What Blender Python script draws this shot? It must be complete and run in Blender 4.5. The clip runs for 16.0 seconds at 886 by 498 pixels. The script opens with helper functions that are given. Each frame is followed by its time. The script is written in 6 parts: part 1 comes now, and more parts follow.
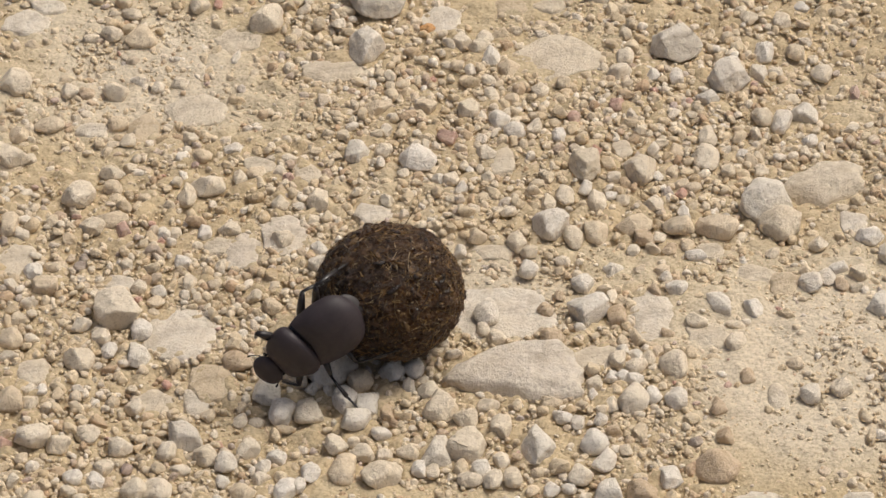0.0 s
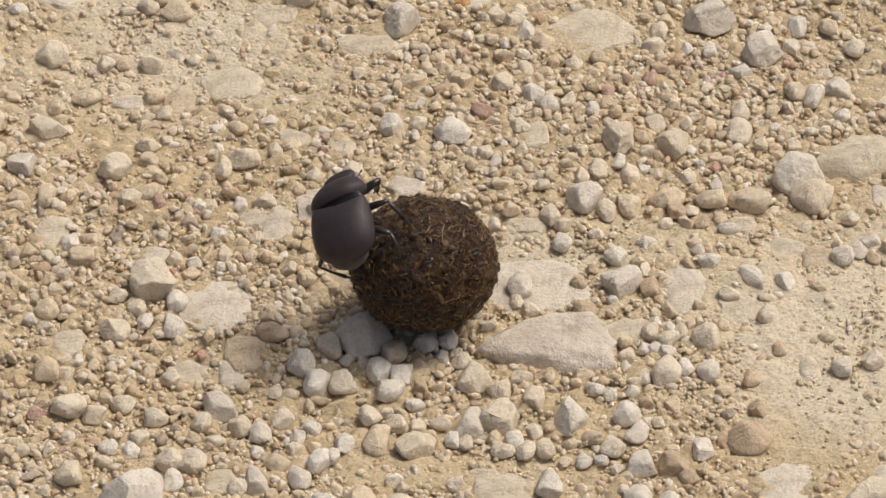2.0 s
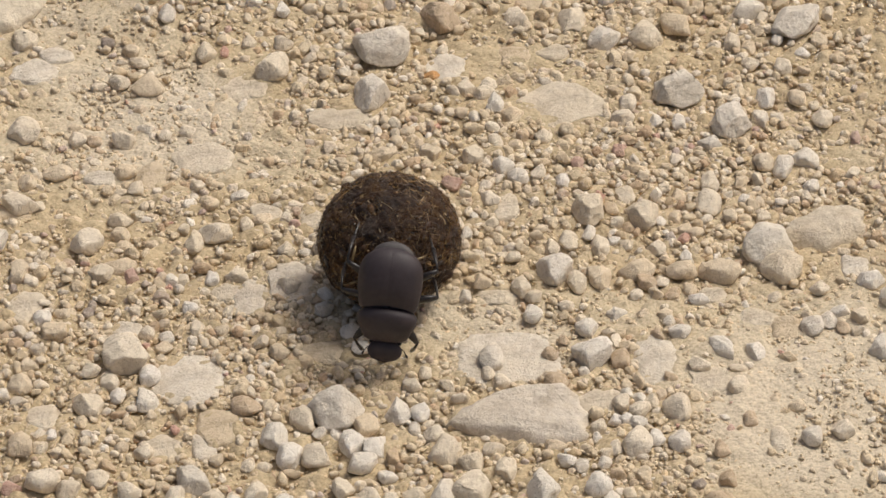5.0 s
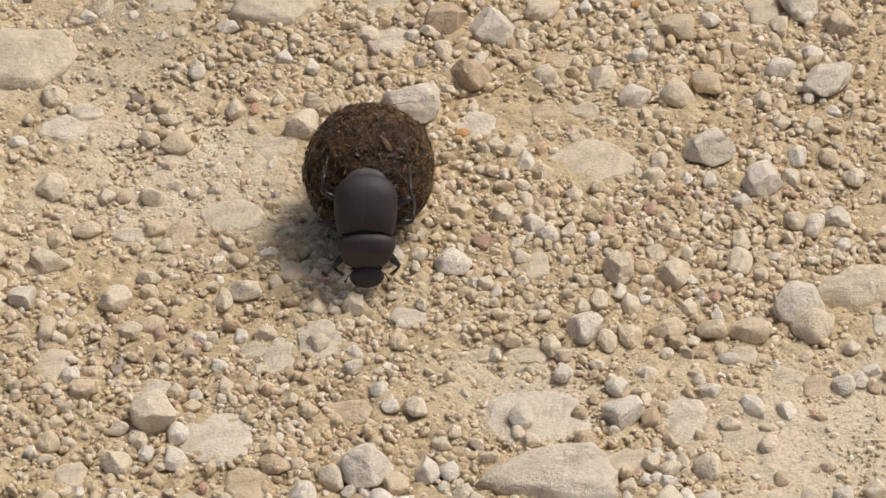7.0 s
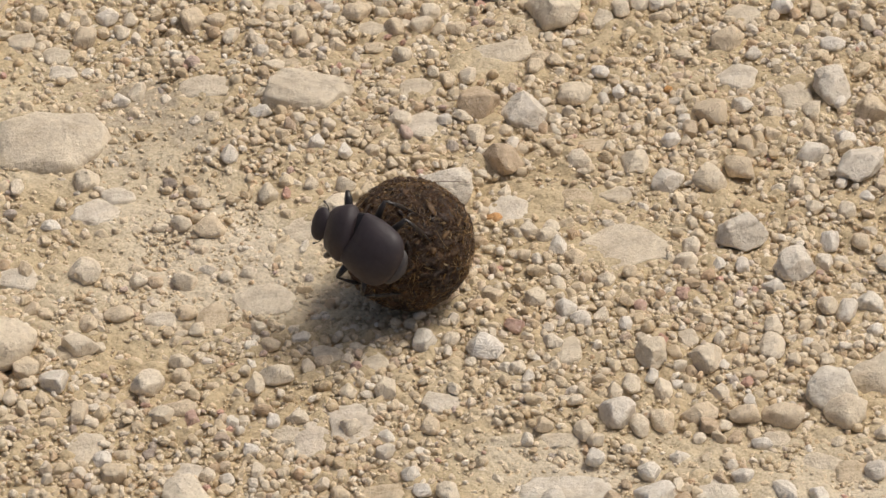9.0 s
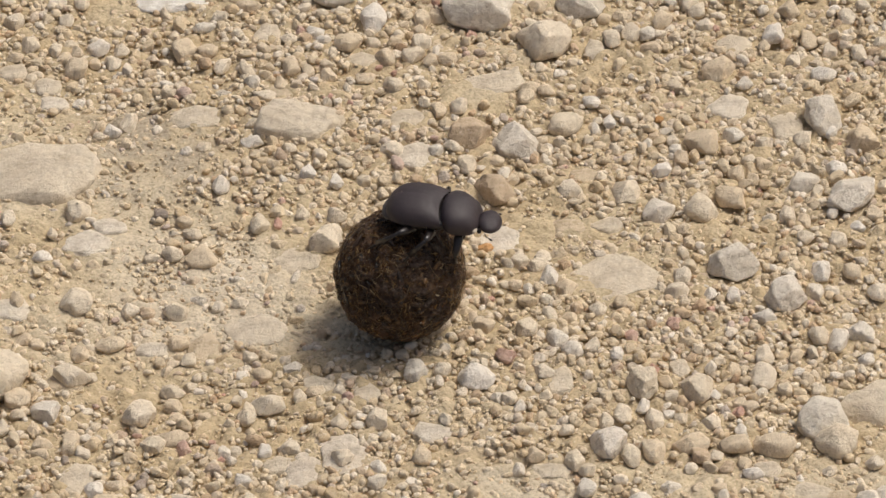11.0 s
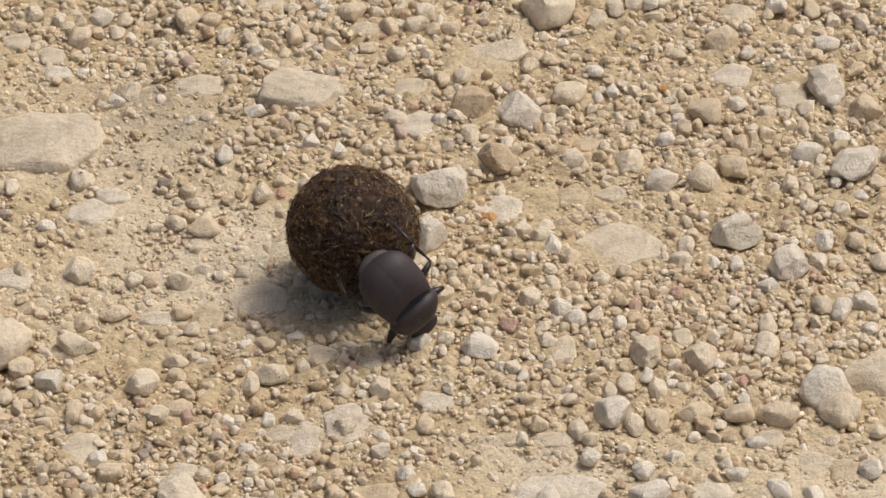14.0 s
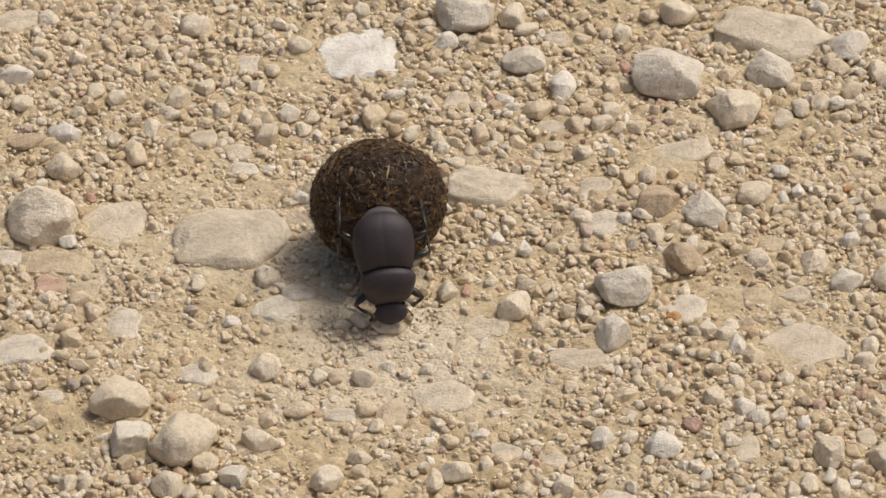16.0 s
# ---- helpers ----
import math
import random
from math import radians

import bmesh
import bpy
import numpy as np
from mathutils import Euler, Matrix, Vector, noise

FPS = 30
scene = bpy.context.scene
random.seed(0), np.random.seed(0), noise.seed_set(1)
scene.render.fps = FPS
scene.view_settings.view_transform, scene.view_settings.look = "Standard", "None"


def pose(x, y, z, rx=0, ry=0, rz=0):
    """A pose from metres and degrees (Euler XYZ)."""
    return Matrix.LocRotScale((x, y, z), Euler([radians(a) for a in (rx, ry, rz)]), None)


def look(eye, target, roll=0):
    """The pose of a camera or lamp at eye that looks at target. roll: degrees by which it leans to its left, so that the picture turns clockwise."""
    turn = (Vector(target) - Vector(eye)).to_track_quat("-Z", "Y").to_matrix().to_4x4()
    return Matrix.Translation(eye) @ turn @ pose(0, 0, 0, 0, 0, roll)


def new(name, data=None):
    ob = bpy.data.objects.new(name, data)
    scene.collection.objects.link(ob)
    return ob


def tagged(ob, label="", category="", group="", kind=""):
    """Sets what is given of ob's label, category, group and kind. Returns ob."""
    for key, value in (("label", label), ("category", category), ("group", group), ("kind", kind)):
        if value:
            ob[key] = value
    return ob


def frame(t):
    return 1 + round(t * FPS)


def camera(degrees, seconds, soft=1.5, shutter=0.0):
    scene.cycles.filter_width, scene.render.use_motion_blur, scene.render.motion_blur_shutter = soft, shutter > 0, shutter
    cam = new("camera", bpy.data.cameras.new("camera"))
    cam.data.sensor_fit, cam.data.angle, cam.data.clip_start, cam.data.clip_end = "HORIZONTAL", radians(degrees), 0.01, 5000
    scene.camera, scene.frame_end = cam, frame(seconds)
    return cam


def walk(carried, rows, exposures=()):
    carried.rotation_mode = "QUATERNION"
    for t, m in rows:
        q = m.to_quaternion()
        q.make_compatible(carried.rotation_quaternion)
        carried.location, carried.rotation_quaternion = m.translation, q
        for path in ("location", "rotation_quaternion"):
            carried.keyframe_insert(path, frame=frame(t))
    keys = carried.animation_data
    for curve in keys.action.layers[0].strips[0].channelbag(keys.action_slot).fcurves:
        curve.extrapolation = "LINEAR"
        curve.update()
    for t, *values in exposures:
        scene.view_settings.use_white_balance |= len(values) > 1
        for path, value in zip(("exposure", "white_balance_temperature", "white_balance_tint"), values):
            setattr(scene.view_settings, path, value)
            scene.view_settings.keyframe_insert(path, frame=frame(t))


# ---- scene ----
cam = camera(8.0, 16.0, soft=1.5)
PATH = [
    (0, look((0.0000, -1.5376, 1.2902), (0.01089, -0.05036, 0), 0.353)),
    (0.5, look((0.0000, -1.5393, 1.2917), (0.01026, -0.06229, 0), 0.389)),
    (1, look((0.0000, -1.5431, 1.2948), (0.00834, -0.05845, 0), 0.270)),
    (1.5, look((0.0000, -1.5439, 1.2955), (0.00747, -0.07507, 0), 0.320)),
    (2, look((0.0000, -1.5464, 1.2976), (0.00030, -0.06343, 0), 0.261)),
    (2.5, look((0.0000, -1.5486, 1.2994), (-0.00223, -0.04803, 0), 0.177)),
    (3, look((0.0000, -1.5496, 1.3003), (0.00181, -0.03842, 0), 0.132)),
    (3.2, look((0.0000, -1.5534, 1.3035), (0.00203, -0.03993, 0), 0.118)),
    (5.3, look((0.0000, -1.5512, 1.3016), (0.01146, -0.02173, 0), 0.126)),
    (5.5, look((0.0000, -1.5492, 1.2999), (0.01191, -0.01455, 0), 0.185)),
    (6, look((0.0000, -1.5492, 1.3000), (0.00648, -0.00326, 0), 0.098)),
    (6.5, look((0.0000, -1.5485, 1.2993), (0.00293, 0.00192, 0), 0.002)),
    (6.8, look((0.0000, -1.5468, 1.2979), (0.00360, 0.00340, 0), 0.000)),
    (7, look((0.0000, -1.5460, 1.2972), (0.00000, -0.00000, 0), 0.000)),
    (7.5, look((0.0000, -1.5464, 1.2976), (-0.02593, 0.02844, 0), -0.646)),
    (8, look((0.0000, -1.5463, 1.2975), (-0.02364, 0.05352, 0), -0.451)),
    (8.5, look((0.0000, -1.5465, 1.2977), (-0.01495, 0.04793, 0), -0.225)),
    (9, look((0.0000, -1.5448, 1.2963), (-0.01046, 0.04246, 0), -0.177)),
    (9.2, look((0.0000, -1.5470, 1.2981), (-0.01013, 0.04894, 0), -0.241)),
    (11.3, look((0.0000, -1.5458, 1.2971), (-0.00630, 0.05818, 0), -0.114)),
    (11.5, look((0.0000, -1.5464, 1.2976), (-0.00433, 0.05327, 0), -0.059)),
    (12, look((0.0000, -1.5484, 1.2993), (-0.00385, 0.05464, 0), 0.053)),
    (12.5, look((0.0000, -1.5503, 1.3009), (-0.00484, 0.06165, 0), 0.052)),
    (13, look((0.0000, -1.5498, 1.3004), (-0.00653, 0.06820, 0), -0.078)),
    (13.5, look((0.0000, -1.5466, 1.2977), (-0.00761, 0.03898, 0), -0.092)),
    (14, look((0.0000, -1.5466, 1.2978), (-0.00876, 0.04222, 0), -0.180)),
    (14.5, look((0.0000, -1.5463, 1.2975), (-0.01249, 0.05562, 0), -0.014)),
    (15, look((0.0000, -1.5464, 1.2976), (-0.03786, 0.06277, 0), -0.467)),
    (15.5, look((0.0000, -1.5469, 1.2980), (-0.06186, 0.07973, 0), -0.861)),
    (16, look((0.0000, -1.5488, 1.2996), (-0.07007, 0.09313, 0), -1.112)),
]
walk(cam, PATH, [(0.0, 0.0), (16.0, 0.0)])

# ---- sky and sun ----
SUN_AZIMUTH, SUN_HEIGHT = 60.0, 60.0
world = bpy.data.worlds.new("world")
scene.world = world
world.use_nodes = True
sky = world.node_tree.nodes.new("ShaderNodeTexSky")
sky.sky_type = "NISHITA"
sky.sun_disc = False
sky.sun_elevation, sky.sun_rotation = radians(SUN_HEIGHT), radians(SUN_AZIMUTH)
sky.air_density, sky.dust_density, sky.ozone_density = 0.7, 7.0, 0.3
world.node_tree.links.new(sky.outputs[0], world.node_tree.nodes["Background"].inputs[0])
world.node_tree.nodes["Background"].inputs[1].default_value = 0.0925
sun = new("sun", bpy.data.lights.new("sun", "SUN"))
sun.data.energy, sun.data.angle, sun.data.color = 1.74, radians(16.0), (1.0, 0.972, 0.915)
sun_way = Vector((math.sin(radians(SUN_AZIMUTH)) * math.cos(radians(SUN_HEIGHT)),
                  math.cos(radians(SUN_AZIMUTH)) * math.cos(radians(SUN_HEIGHT)), math.sin(radians(SUN_HEIGHT))))
sun.matrix_world = look(sun_way * 10, (0, 0, 0))


# ---- materials ----
class Paint:
    """A node material with short ways to add nodes."""

    def __init__(self, name, roughness=0.85):
        self.m = bpy.data.materials.new(name)
        self.m.use_nodes = True
        self.t = self.m.node_tree
        self.b = self.t.nodes["Principled BSDF"]
        self.b.inputs["Roughness"].default_value = roughness
        self.co = self.t.nodes.new("ShaderNodeTexCoord")

    def link(self, a, b):
        self.t.links.new(a, b)

    def noise(self, scale, detail=4, rough=0.6, where="Object"):
        n = self.t.nodes.new("ShaderNodeTexNoise")
        n.inputs["Scale"].default_value, n.inputs["Detail"].default_value, n.inputs["Roughness"].default_value = scale, detail, rough
        self.link(self.co.outputs[where], n.inputs["Vector"])
        return n.outputs["Fac"]

    def away(self, place):
        n = self.t.nodes.new("ShaderNodeVectorMath")
        n.operation = "DISTANCE"
        n.inputs[1].default_value = place
        self.link(self.co.outputs["Object"], n.inputs[0])
        return n.outputs["Value"]

    def cells(self, scale):
        n = self.t.nodes.new("ShaderNodeTexVoronoi")
        n.inputs["Scale"].default_value = scale
        self.link(self.co.outputs["Object"], n.inputs["Vector"])
        return self.ramp(n.outputs["Distance"], (0.0, grey(1)), (0.6, grey(0)))

    def ramp(self, fac, *stops, interpolation="LINEAR"):
        r = self.t.nodes.new("ShaderNodeValToRGB")
        r.color_ramp.interpolation = interpolation
        e = r.color_ramp.elements
        while len(e) < len(stops):
            e.new(0.5)
        for k, (at, colour) in zip(e, stops):
            k.position, k.color = at, (*colour, 1) if len(colour) == 3 else colour
        self.link(fac, r.inputs[0])
        return r.outputs[0]

    def mix(self, fac, a, b, blend="MIX"):
        n = self.t.nodes.new("ShaderNodeMix")
        n.data_type, n.blend_type = "RGBA", blend
        for value, socket in ((fac, n.inputs[0]), (a, n.inputs[6]), (b, n.inputs[7])):
            if isinstance(value, (int, float)):
                socket.default_value = value
            elif isinstance(value, tuple):
                socket.default_value = (*value, 1)
            else:
                self.link(value, socket)
        return n.outputs[2]

    def bump(self, fac, strength, distance):
        n = self.t.nodes.new("ShaderNodeBump")
        n.inputs["Strength"].default_value, n.inputs["Distance"].default_value = strength, distance
        self.link(fac, n.inputs["Height"])
        if self.b.inputs["Normal"].links:
            self.link(self.b.inputs["Normal"].links[0].from_socket, n.inputs["Normal"])
        self.link(n.outputs[0], self.b.inputs["Normal"])

    def colour(self, out):
        self.link(out, self.b.inputs["Base Color"])


def grey(v):
    return (v, v, v)


def sand_material():
    p = Paint("sand", 0.95)
    base = p.ramp(p.noise(28, 5), (0.3, (0.50, 0.39, 0.23)), (0.5, (0.585, 0.472, 0.295)), (0.7, (0.65, 0.545, 0.37)))
    pale = p.ramp(p.noise(9, 3), (0.50, grey(0)), (0.68, grey(0.8)))
    base = p.mix(pale, base, (0.66, 0.575, 0.43))
    # pale dust trodden flat
    for place, wide in (((0.121, -0.105, 0), 0.055), ((-0.085, 0.034, 0), 0.040), ((0.032, -0.074, 0), 0.022)):
        dust = p.mix(1.0, p.ramp(p.away(place), (wide * 0.5, grey(0.9)), (wide, grey(0))), p.ramp(p.noise(22, 3), (0.22, grey(0)), (0.48, grey(1))), "MULTIPLY")
        base = p.mix(dust, base, (0.675, 0.58, 0.43))
    # loose ochre soil between the pebbles, away from the trodden dust
    trodden = p.t.nodes.new("ShaderNodeAttribute")
    trodden.attribute_name = "trodden"
    loose = p.mix(1.0, p.ramp(trodden.outputs["Fac"], (0.1, grey(0.85)), (0.55, grey(0))), p.ramp(p.noise(75, 4), (0.30, grey(0.25)), (0.62, grey(1))), "MULTIPLY")
    base = p.mix(loose, base, (0.555, 0.435, 0.265))
    # trodden grey dirt
    away = p.away((-0.110, 0.110, 0))
    grime = p.mix(1.0, p.ramp(away, (0.018, grey(0.75)), (0.034, grey(0))), p.ramp(p.noise(60, 4), (0.38, grey(0)), (0.56, grey(1))), "MULTIPLY")
    base = p.mix(grime, base, (0.43, 0.365, 0.275))
    fine = p.ramp(p.noise(900, 3, 0.7), (0.30, (0.62, 0.58, 0.52)), (0.5, grey(1)), (0.75, (1.14, 1.12, 1.08)))
    base = p.mix(1.0, base, fine, "MULTIPLY")
    p.colour(p.mix(p.ramp(p.noise(260, 3), (0.64, grey(0)), (0.77, grey(0.4))), base, (0.46, 0.345, 0.22)))
    p.bump(p.cells(480), 0.22, 0.0010)
    p.bump(p.noise(110, 4, 0.7), 0.35, 0.0030)
    p.bump(p.noise(260, 5, 0.75), 0.7, 0.0016)
    p.bump(p.noise(1500, 3, 0.7), 0.6, 0.0004)
    return p.m


def stone_material(name, low, high, dust=0.35, island=False, worn=False):
    """Limestone: a base between two colours, pits, and dust of the ground."""
    p = Paint(name, 0.88)
    if island:
        r = p.t.nodes.new("ShaderNodeNewGeometry").outputs["Random Per Island"]
        base = p.ramp(r, (0.0, (0.60, 0.46, 0.28)), (0.22, (0.71, 0.595, 0.415)), (0.40, (0.61, 0.49, 0.325)), (0.55, (0.75, 0.66, 0.51)),
                      (0.70, (0.65, 0.53, 0.36)), (0.82, (0.79, 0.72, 0.60)), (0.91, (0.57, 0.435, 0.28)), (0.96, (0.53, 0.37, 0.23)),
                      (0.985, (0.54, 0.48, 0.41)), (0.996, (0.56, 0.34, 0.26)))
        if island == "fine":
            base = p.mix(0.6, base, (0.63, 0.51, 0.325))
    else:
        r = p.t.nodes.new("ShaderNodeObjectInfo").outputs["Random"]
        base = p.mix(r, low, high)
    patch = p.ramp(p.noise(170, 5, 0.7), (0.3, (0.82, 0.78, 0.71)), (0.5, grey(1.02)), (0.68, (1.10, 1.10, 1.09)))
    base = p.mix(1.0, base, patch, "MULTIPLY")
    pits = p.ramp(p.noise(900 if worn else 1300, 3, 0.7), (0.30, (0.80, 0.75, 0.68) if worn else (0.66, 0.60, 0.52)), (0.42, grey(1.02)), (0.8, (1.08, 1.07, 1.05)))
    base = p.mix(1.0, base, pits, "MULTIPLY")
    chalk = p.ramp(p.noise(620, 4, 0.7), (0.58, grey(0)), (0.68, grey(0.2 if worn else 0.5)))
    base = p.mix(chalk, base, p.mix(0.5, base, (0.90, 0.85, 0.76)))
    if worn:
        base = p.mix(1.0, base, p.ramp(p.noise(70, 5, 0.7), (0.32, (0.84, 0.81, 0.77)), (0.5, grey(1.0)), (0.68, (1.07, 1.07, 1.06))), "MULTIPLY")
        base = p.mix(p.ramp(p.noise(1100, 2, 0.6), (0.66, grey(0)), (0.74, grey(0.55))), base, (0.86, 0.81, 0.72))
    edge = p.ramp(p.t.nodes.new("ShaderNodeNewGeometry").outputs["Pointiness"], (0.48, grey(0)), (0.58, grey(0.6)))
    base = p.mix(edge, base, p.mix(1.0, base, (1.22, 1.22, 1.24), "MULTIPLY"))
    if dust:
        base = p.mix(p.ramp(p.noise(240, 4), (0.45, grey(0)), (0.7, grey(dust))), base, (0.60, 0.49, 0.335))
    p.colour(base)
    p.bump(p.noise(380, 5, 0.72), 0.85, 0.0018)
    p.bump(p.noise(2000, 3, 0.7), 0.6, 0.0004)
    return p.m


SAND = sand_material()
GRAVEL = stone_material("gravel", None, None, 0.3, island=True)
GRIT = stone_material("grit", None, None, 0.3, island="fine")
DUSTY = {
    "pale": stone_material("dusty_pale_slab", (0.635, 0.55, 0.415), (0.675, 0.59, 0.455), 0.5, worn=True),
    "white": stone_material("dusty_white_slab", (0.675, 0.60, 0.48), (0.715, 0.645, 0.53), 0.4, worn=True),
    "grey": stone_material("dusty_grey_slab", (0.61, 0.535, 0.425), (0.66, 0.585, 0.475), 0.4, worn=True),
    "chalk": stone_material("chalk_slab", (0.80, 0.755, 0.67), (0.82, 0.775, 0.69), 0.15, worn=True),
    "tan": stone_material("dusty_tan_slab", (0.58, 0.47, 0.32), (0.62, 0.51, 0.355), 0.7, worn=True),
    "red": stone_material("dusty_red_slab", (0.55, 0.36, 0.26), (0.57, 0.39, 0.29), 0.6, worn=True),
}
TONES = {
    "pale": (stone_material("pale_stone", (0.70, 0.60, 0.445), (0.76, 0.665, 0.515)), "pale beige limestone"),
    "white": (stone_material("white_stone", (0.72, 0.655, 0.54), (0.78, 0.72, 0.62), 0.25), "chalky off-white limestone"),
    "grey": (stone_material("grey_stone", (0.68, 0.61, 0.495), (0.74, 0.67, 0.56), 0.3), "light grey speckled limestone"),
    "tan": (stone_material("tan_stone", (0.66, 0.54, 0.375), (0.71, 0.59, 0.42)), "sandy tan limestone"),
    "brown": (stone_material("brown_stone", (0.53, 0.405, 0.265), (0.585, 0.455, 0.31), 0.4), "warm brown stone"),
    "chalk": (DUSTY["chalk"], "powdery white chalk"),
    "orange": (stone_material("orange_stone", (0.55, 0.29, 0.10), (0.60, 0.33, 0.13), 0.2), "orange brown pebble stone"),
    "red": (stone_material("red_stone", (0.52, 0.33, 0.25), (0.56, 0.38, 0.30), 0.4), "dull red stone"),
    "dark": (stone_material("dark_stone", (0.33, 0.27, 0.22), (0.39, 0.325, 0.26), 0.3), "dark grey brown stone"),
}


def chitin_material(name, low, high, roughness):
    p = Paint(name, roughness)
    p.b.inputs["Specular IOR Level"].default_value = 0.5
    p.colour(p.ramp(p.noise(220, 4), (0.3, low), (0.7, high)))
    p.link(p.ramp(p.noise(500, 3), (0.3, grey(roughness - 0.08)), (0.7, grey(roughness + 0.1))), p.b.inputs["Roughness"])
    p.bump(p.noise(2600, 2, 0.6), 0.25, 0.0002)
    p.bump(p.noise(160, 3, 0.6), 0.15, 0.0006)
    return p.m


SHELL = chitin_material("beetle_shell", (0.028, 0.020, 0.0215), (0.040, 0.028, 0.0305), 0.58)
LIMB = chitin_material("beetle_limb", (0.012, 0.010, 0.010), (0.022, 0.017, 0.015), 0.30)
TAIL = chitin_material("beetle_tail", (0.055, 0.048, 0.046), (0.085, 0.075, 0.07), 0.6)
MEMBRANE = chitin_material("beetle_membrane", (0.42, 0.35, 0.26), (0.55, 0.47, 0.37), 0.5)


def dung_material():
    p = Paint("dung", 0.9)
    base = p.ramp(p.noise(130, 5, 0.7), (0.3, (0.020, 0.009, 0.004)), (0.5, (0.085, 0.039, 0.014)), (0.7, (0.18, 0.092, 0.03)))
    base = p.mix(p.ramp(p.noise(45, 3), (0.42, grey(0.75)), (0.6, grey(0))), base, (0.018, 0.009, 0.006))
    base = p.mix(p.ramp(p.noise(700, 3, 0.7), (0.58, grey(0)), (0.70, grey(0.8))), base, (0.24, 0.15, 0.06))
    p.colour(base)
    p.link(p.ramp(p.noise(300, 3), (0.42, grey(0.2)), (0.6, grey(0.9))), p.b.inputs["Roughness"])
    p.bump(p.noise(450, 5, 0.75), 1.0, 0.0022)
    return p.m


def fibre_material():
    p = Paint("dung_fibre", 0.33)
    r = p.t.nodes.new("ShaderNodeNewGeometry").outputs["Random Per Island"]
    p.colour(p.ramp(r, (0.0, (0.022, 0.010, 0.006)), (0.42, (0.085, 0.039, 0.014)), (0.68, (0.20, 0.105, 0.034)), (0.88, (0.36, 0.22, 0.078)), (0.985, (0.52, 0.40, 0.23))))
    return p.m


def crumb_material():
    p = Paint("dung_crumb", 0.4)
    r = p.t.nodes.new("ShaderNodeNewGeometry").outputs["Random Per Island"]
    base = p.ramp(r, (0.0, (0.016, 0.008, 0.005)), (0.4, (0.040, 0.018, 0.008)), (0.75, (0.085, 0.040, 0.014)), (0.95, (0.15, 0.085, 0.032)))
    p.colour(p.mix(1.0, base, p.ramp(p.noise(600, 3), (0.3, grey(0.6)), (0.7, grey(1.25))), "MULTIPLY"))
    p.link(p.ramp(p.noise(260, 3), (0.45, grey(0.08)), (0.60, grey(0.7))), p.b.inputs["Roughness"])
    p.bump(p.noise(1400, 3, 0.7), 0.8, 0.0006)
    return p.m


def straw_material():
    p = Paint("pale_straw", 0.5)
    p.colour(p.ramp(p.noise(900, 3), (0.3, (0.20, 0.13, 0.055)), (0.7, (0.42, 0.32, 0.17))))
    return p.m


STRAW_PALE = straw_material()
DUNG, FIBRE, CRUMB = dung_material(), fibre_material(), crumb_material()


# ---- mesh helpers ----
def part(name, bm, material, parent=None, label="", smooth=True):
    """Link a bmesh, or ready mesh data, as one object under its thing."""
    if isinstance(bm, bmesh.types.BMesh):
        me = bpy.data.meshes.new(name)
        bm.to_mesh(me)
        bm.free()
    else:
        me = bm
    me.materials.append(material)
    if smooth:
        me.polygons.foreach_set("use_smooth", [True] * len(me.polygons))
    ob = new(name, me)
    ob.parent = parent
    return tagged(ob, label)


def mesh_from(name, verts, tris):
    """A triangle mesh from arrays."""
    me = bpy.data.meshes.new(name)
    n, k = len(verts), len(tris)
    me.vertices.add(n)
    me.vertices.foreach_set("co", np.ascontiguousarray(verts, dtype=np.float32).ravel())
    me.loops.add(3 * k)
    me.loops.foreach_set("vertex_index", np.ascontiguousarray(tris, dtype=np.int32).ravel())
    me.polygons.add(k)
    me.polygons.foreach_set("loop_start", np.arange(0, 3 * k, 3, dtype=np.int32))
    me.polygons.foreach_set("use_smooth", np.ones(k, dtype=bool))
    me.update(calc_edges=True)
    return me


def ico(level):
    bm = bmesh.new()
    bmesh.ops.create_icosphere(bm, subdivisions=level, radius=1)
    v = np.array([p.co[:] for p in bm.verts])
    f = np.array([[p.index for p in t.verts] for t in bm.faces])
    bm.free()
    return v, f


ICO = {k: ico(k) for k in (1, 2, 3, 4)}
rng = np.random.default_rng(7)


def waves(v, scale, seed, count=7):
    """Smooth random waves over points, about -1 to 1."""
    r = np.random.default_rng(seed)
    out = np.zeros(len(v))
    for _ in range(count):
        d = r.normal(size=3)
        d /= np.linalg.norm(d)
        out += np.sin(v @ (d * scale * r.uniform(0.6, 1.5)) + r.uniform(0, 6.28))
    return out / math.sqrt(count)


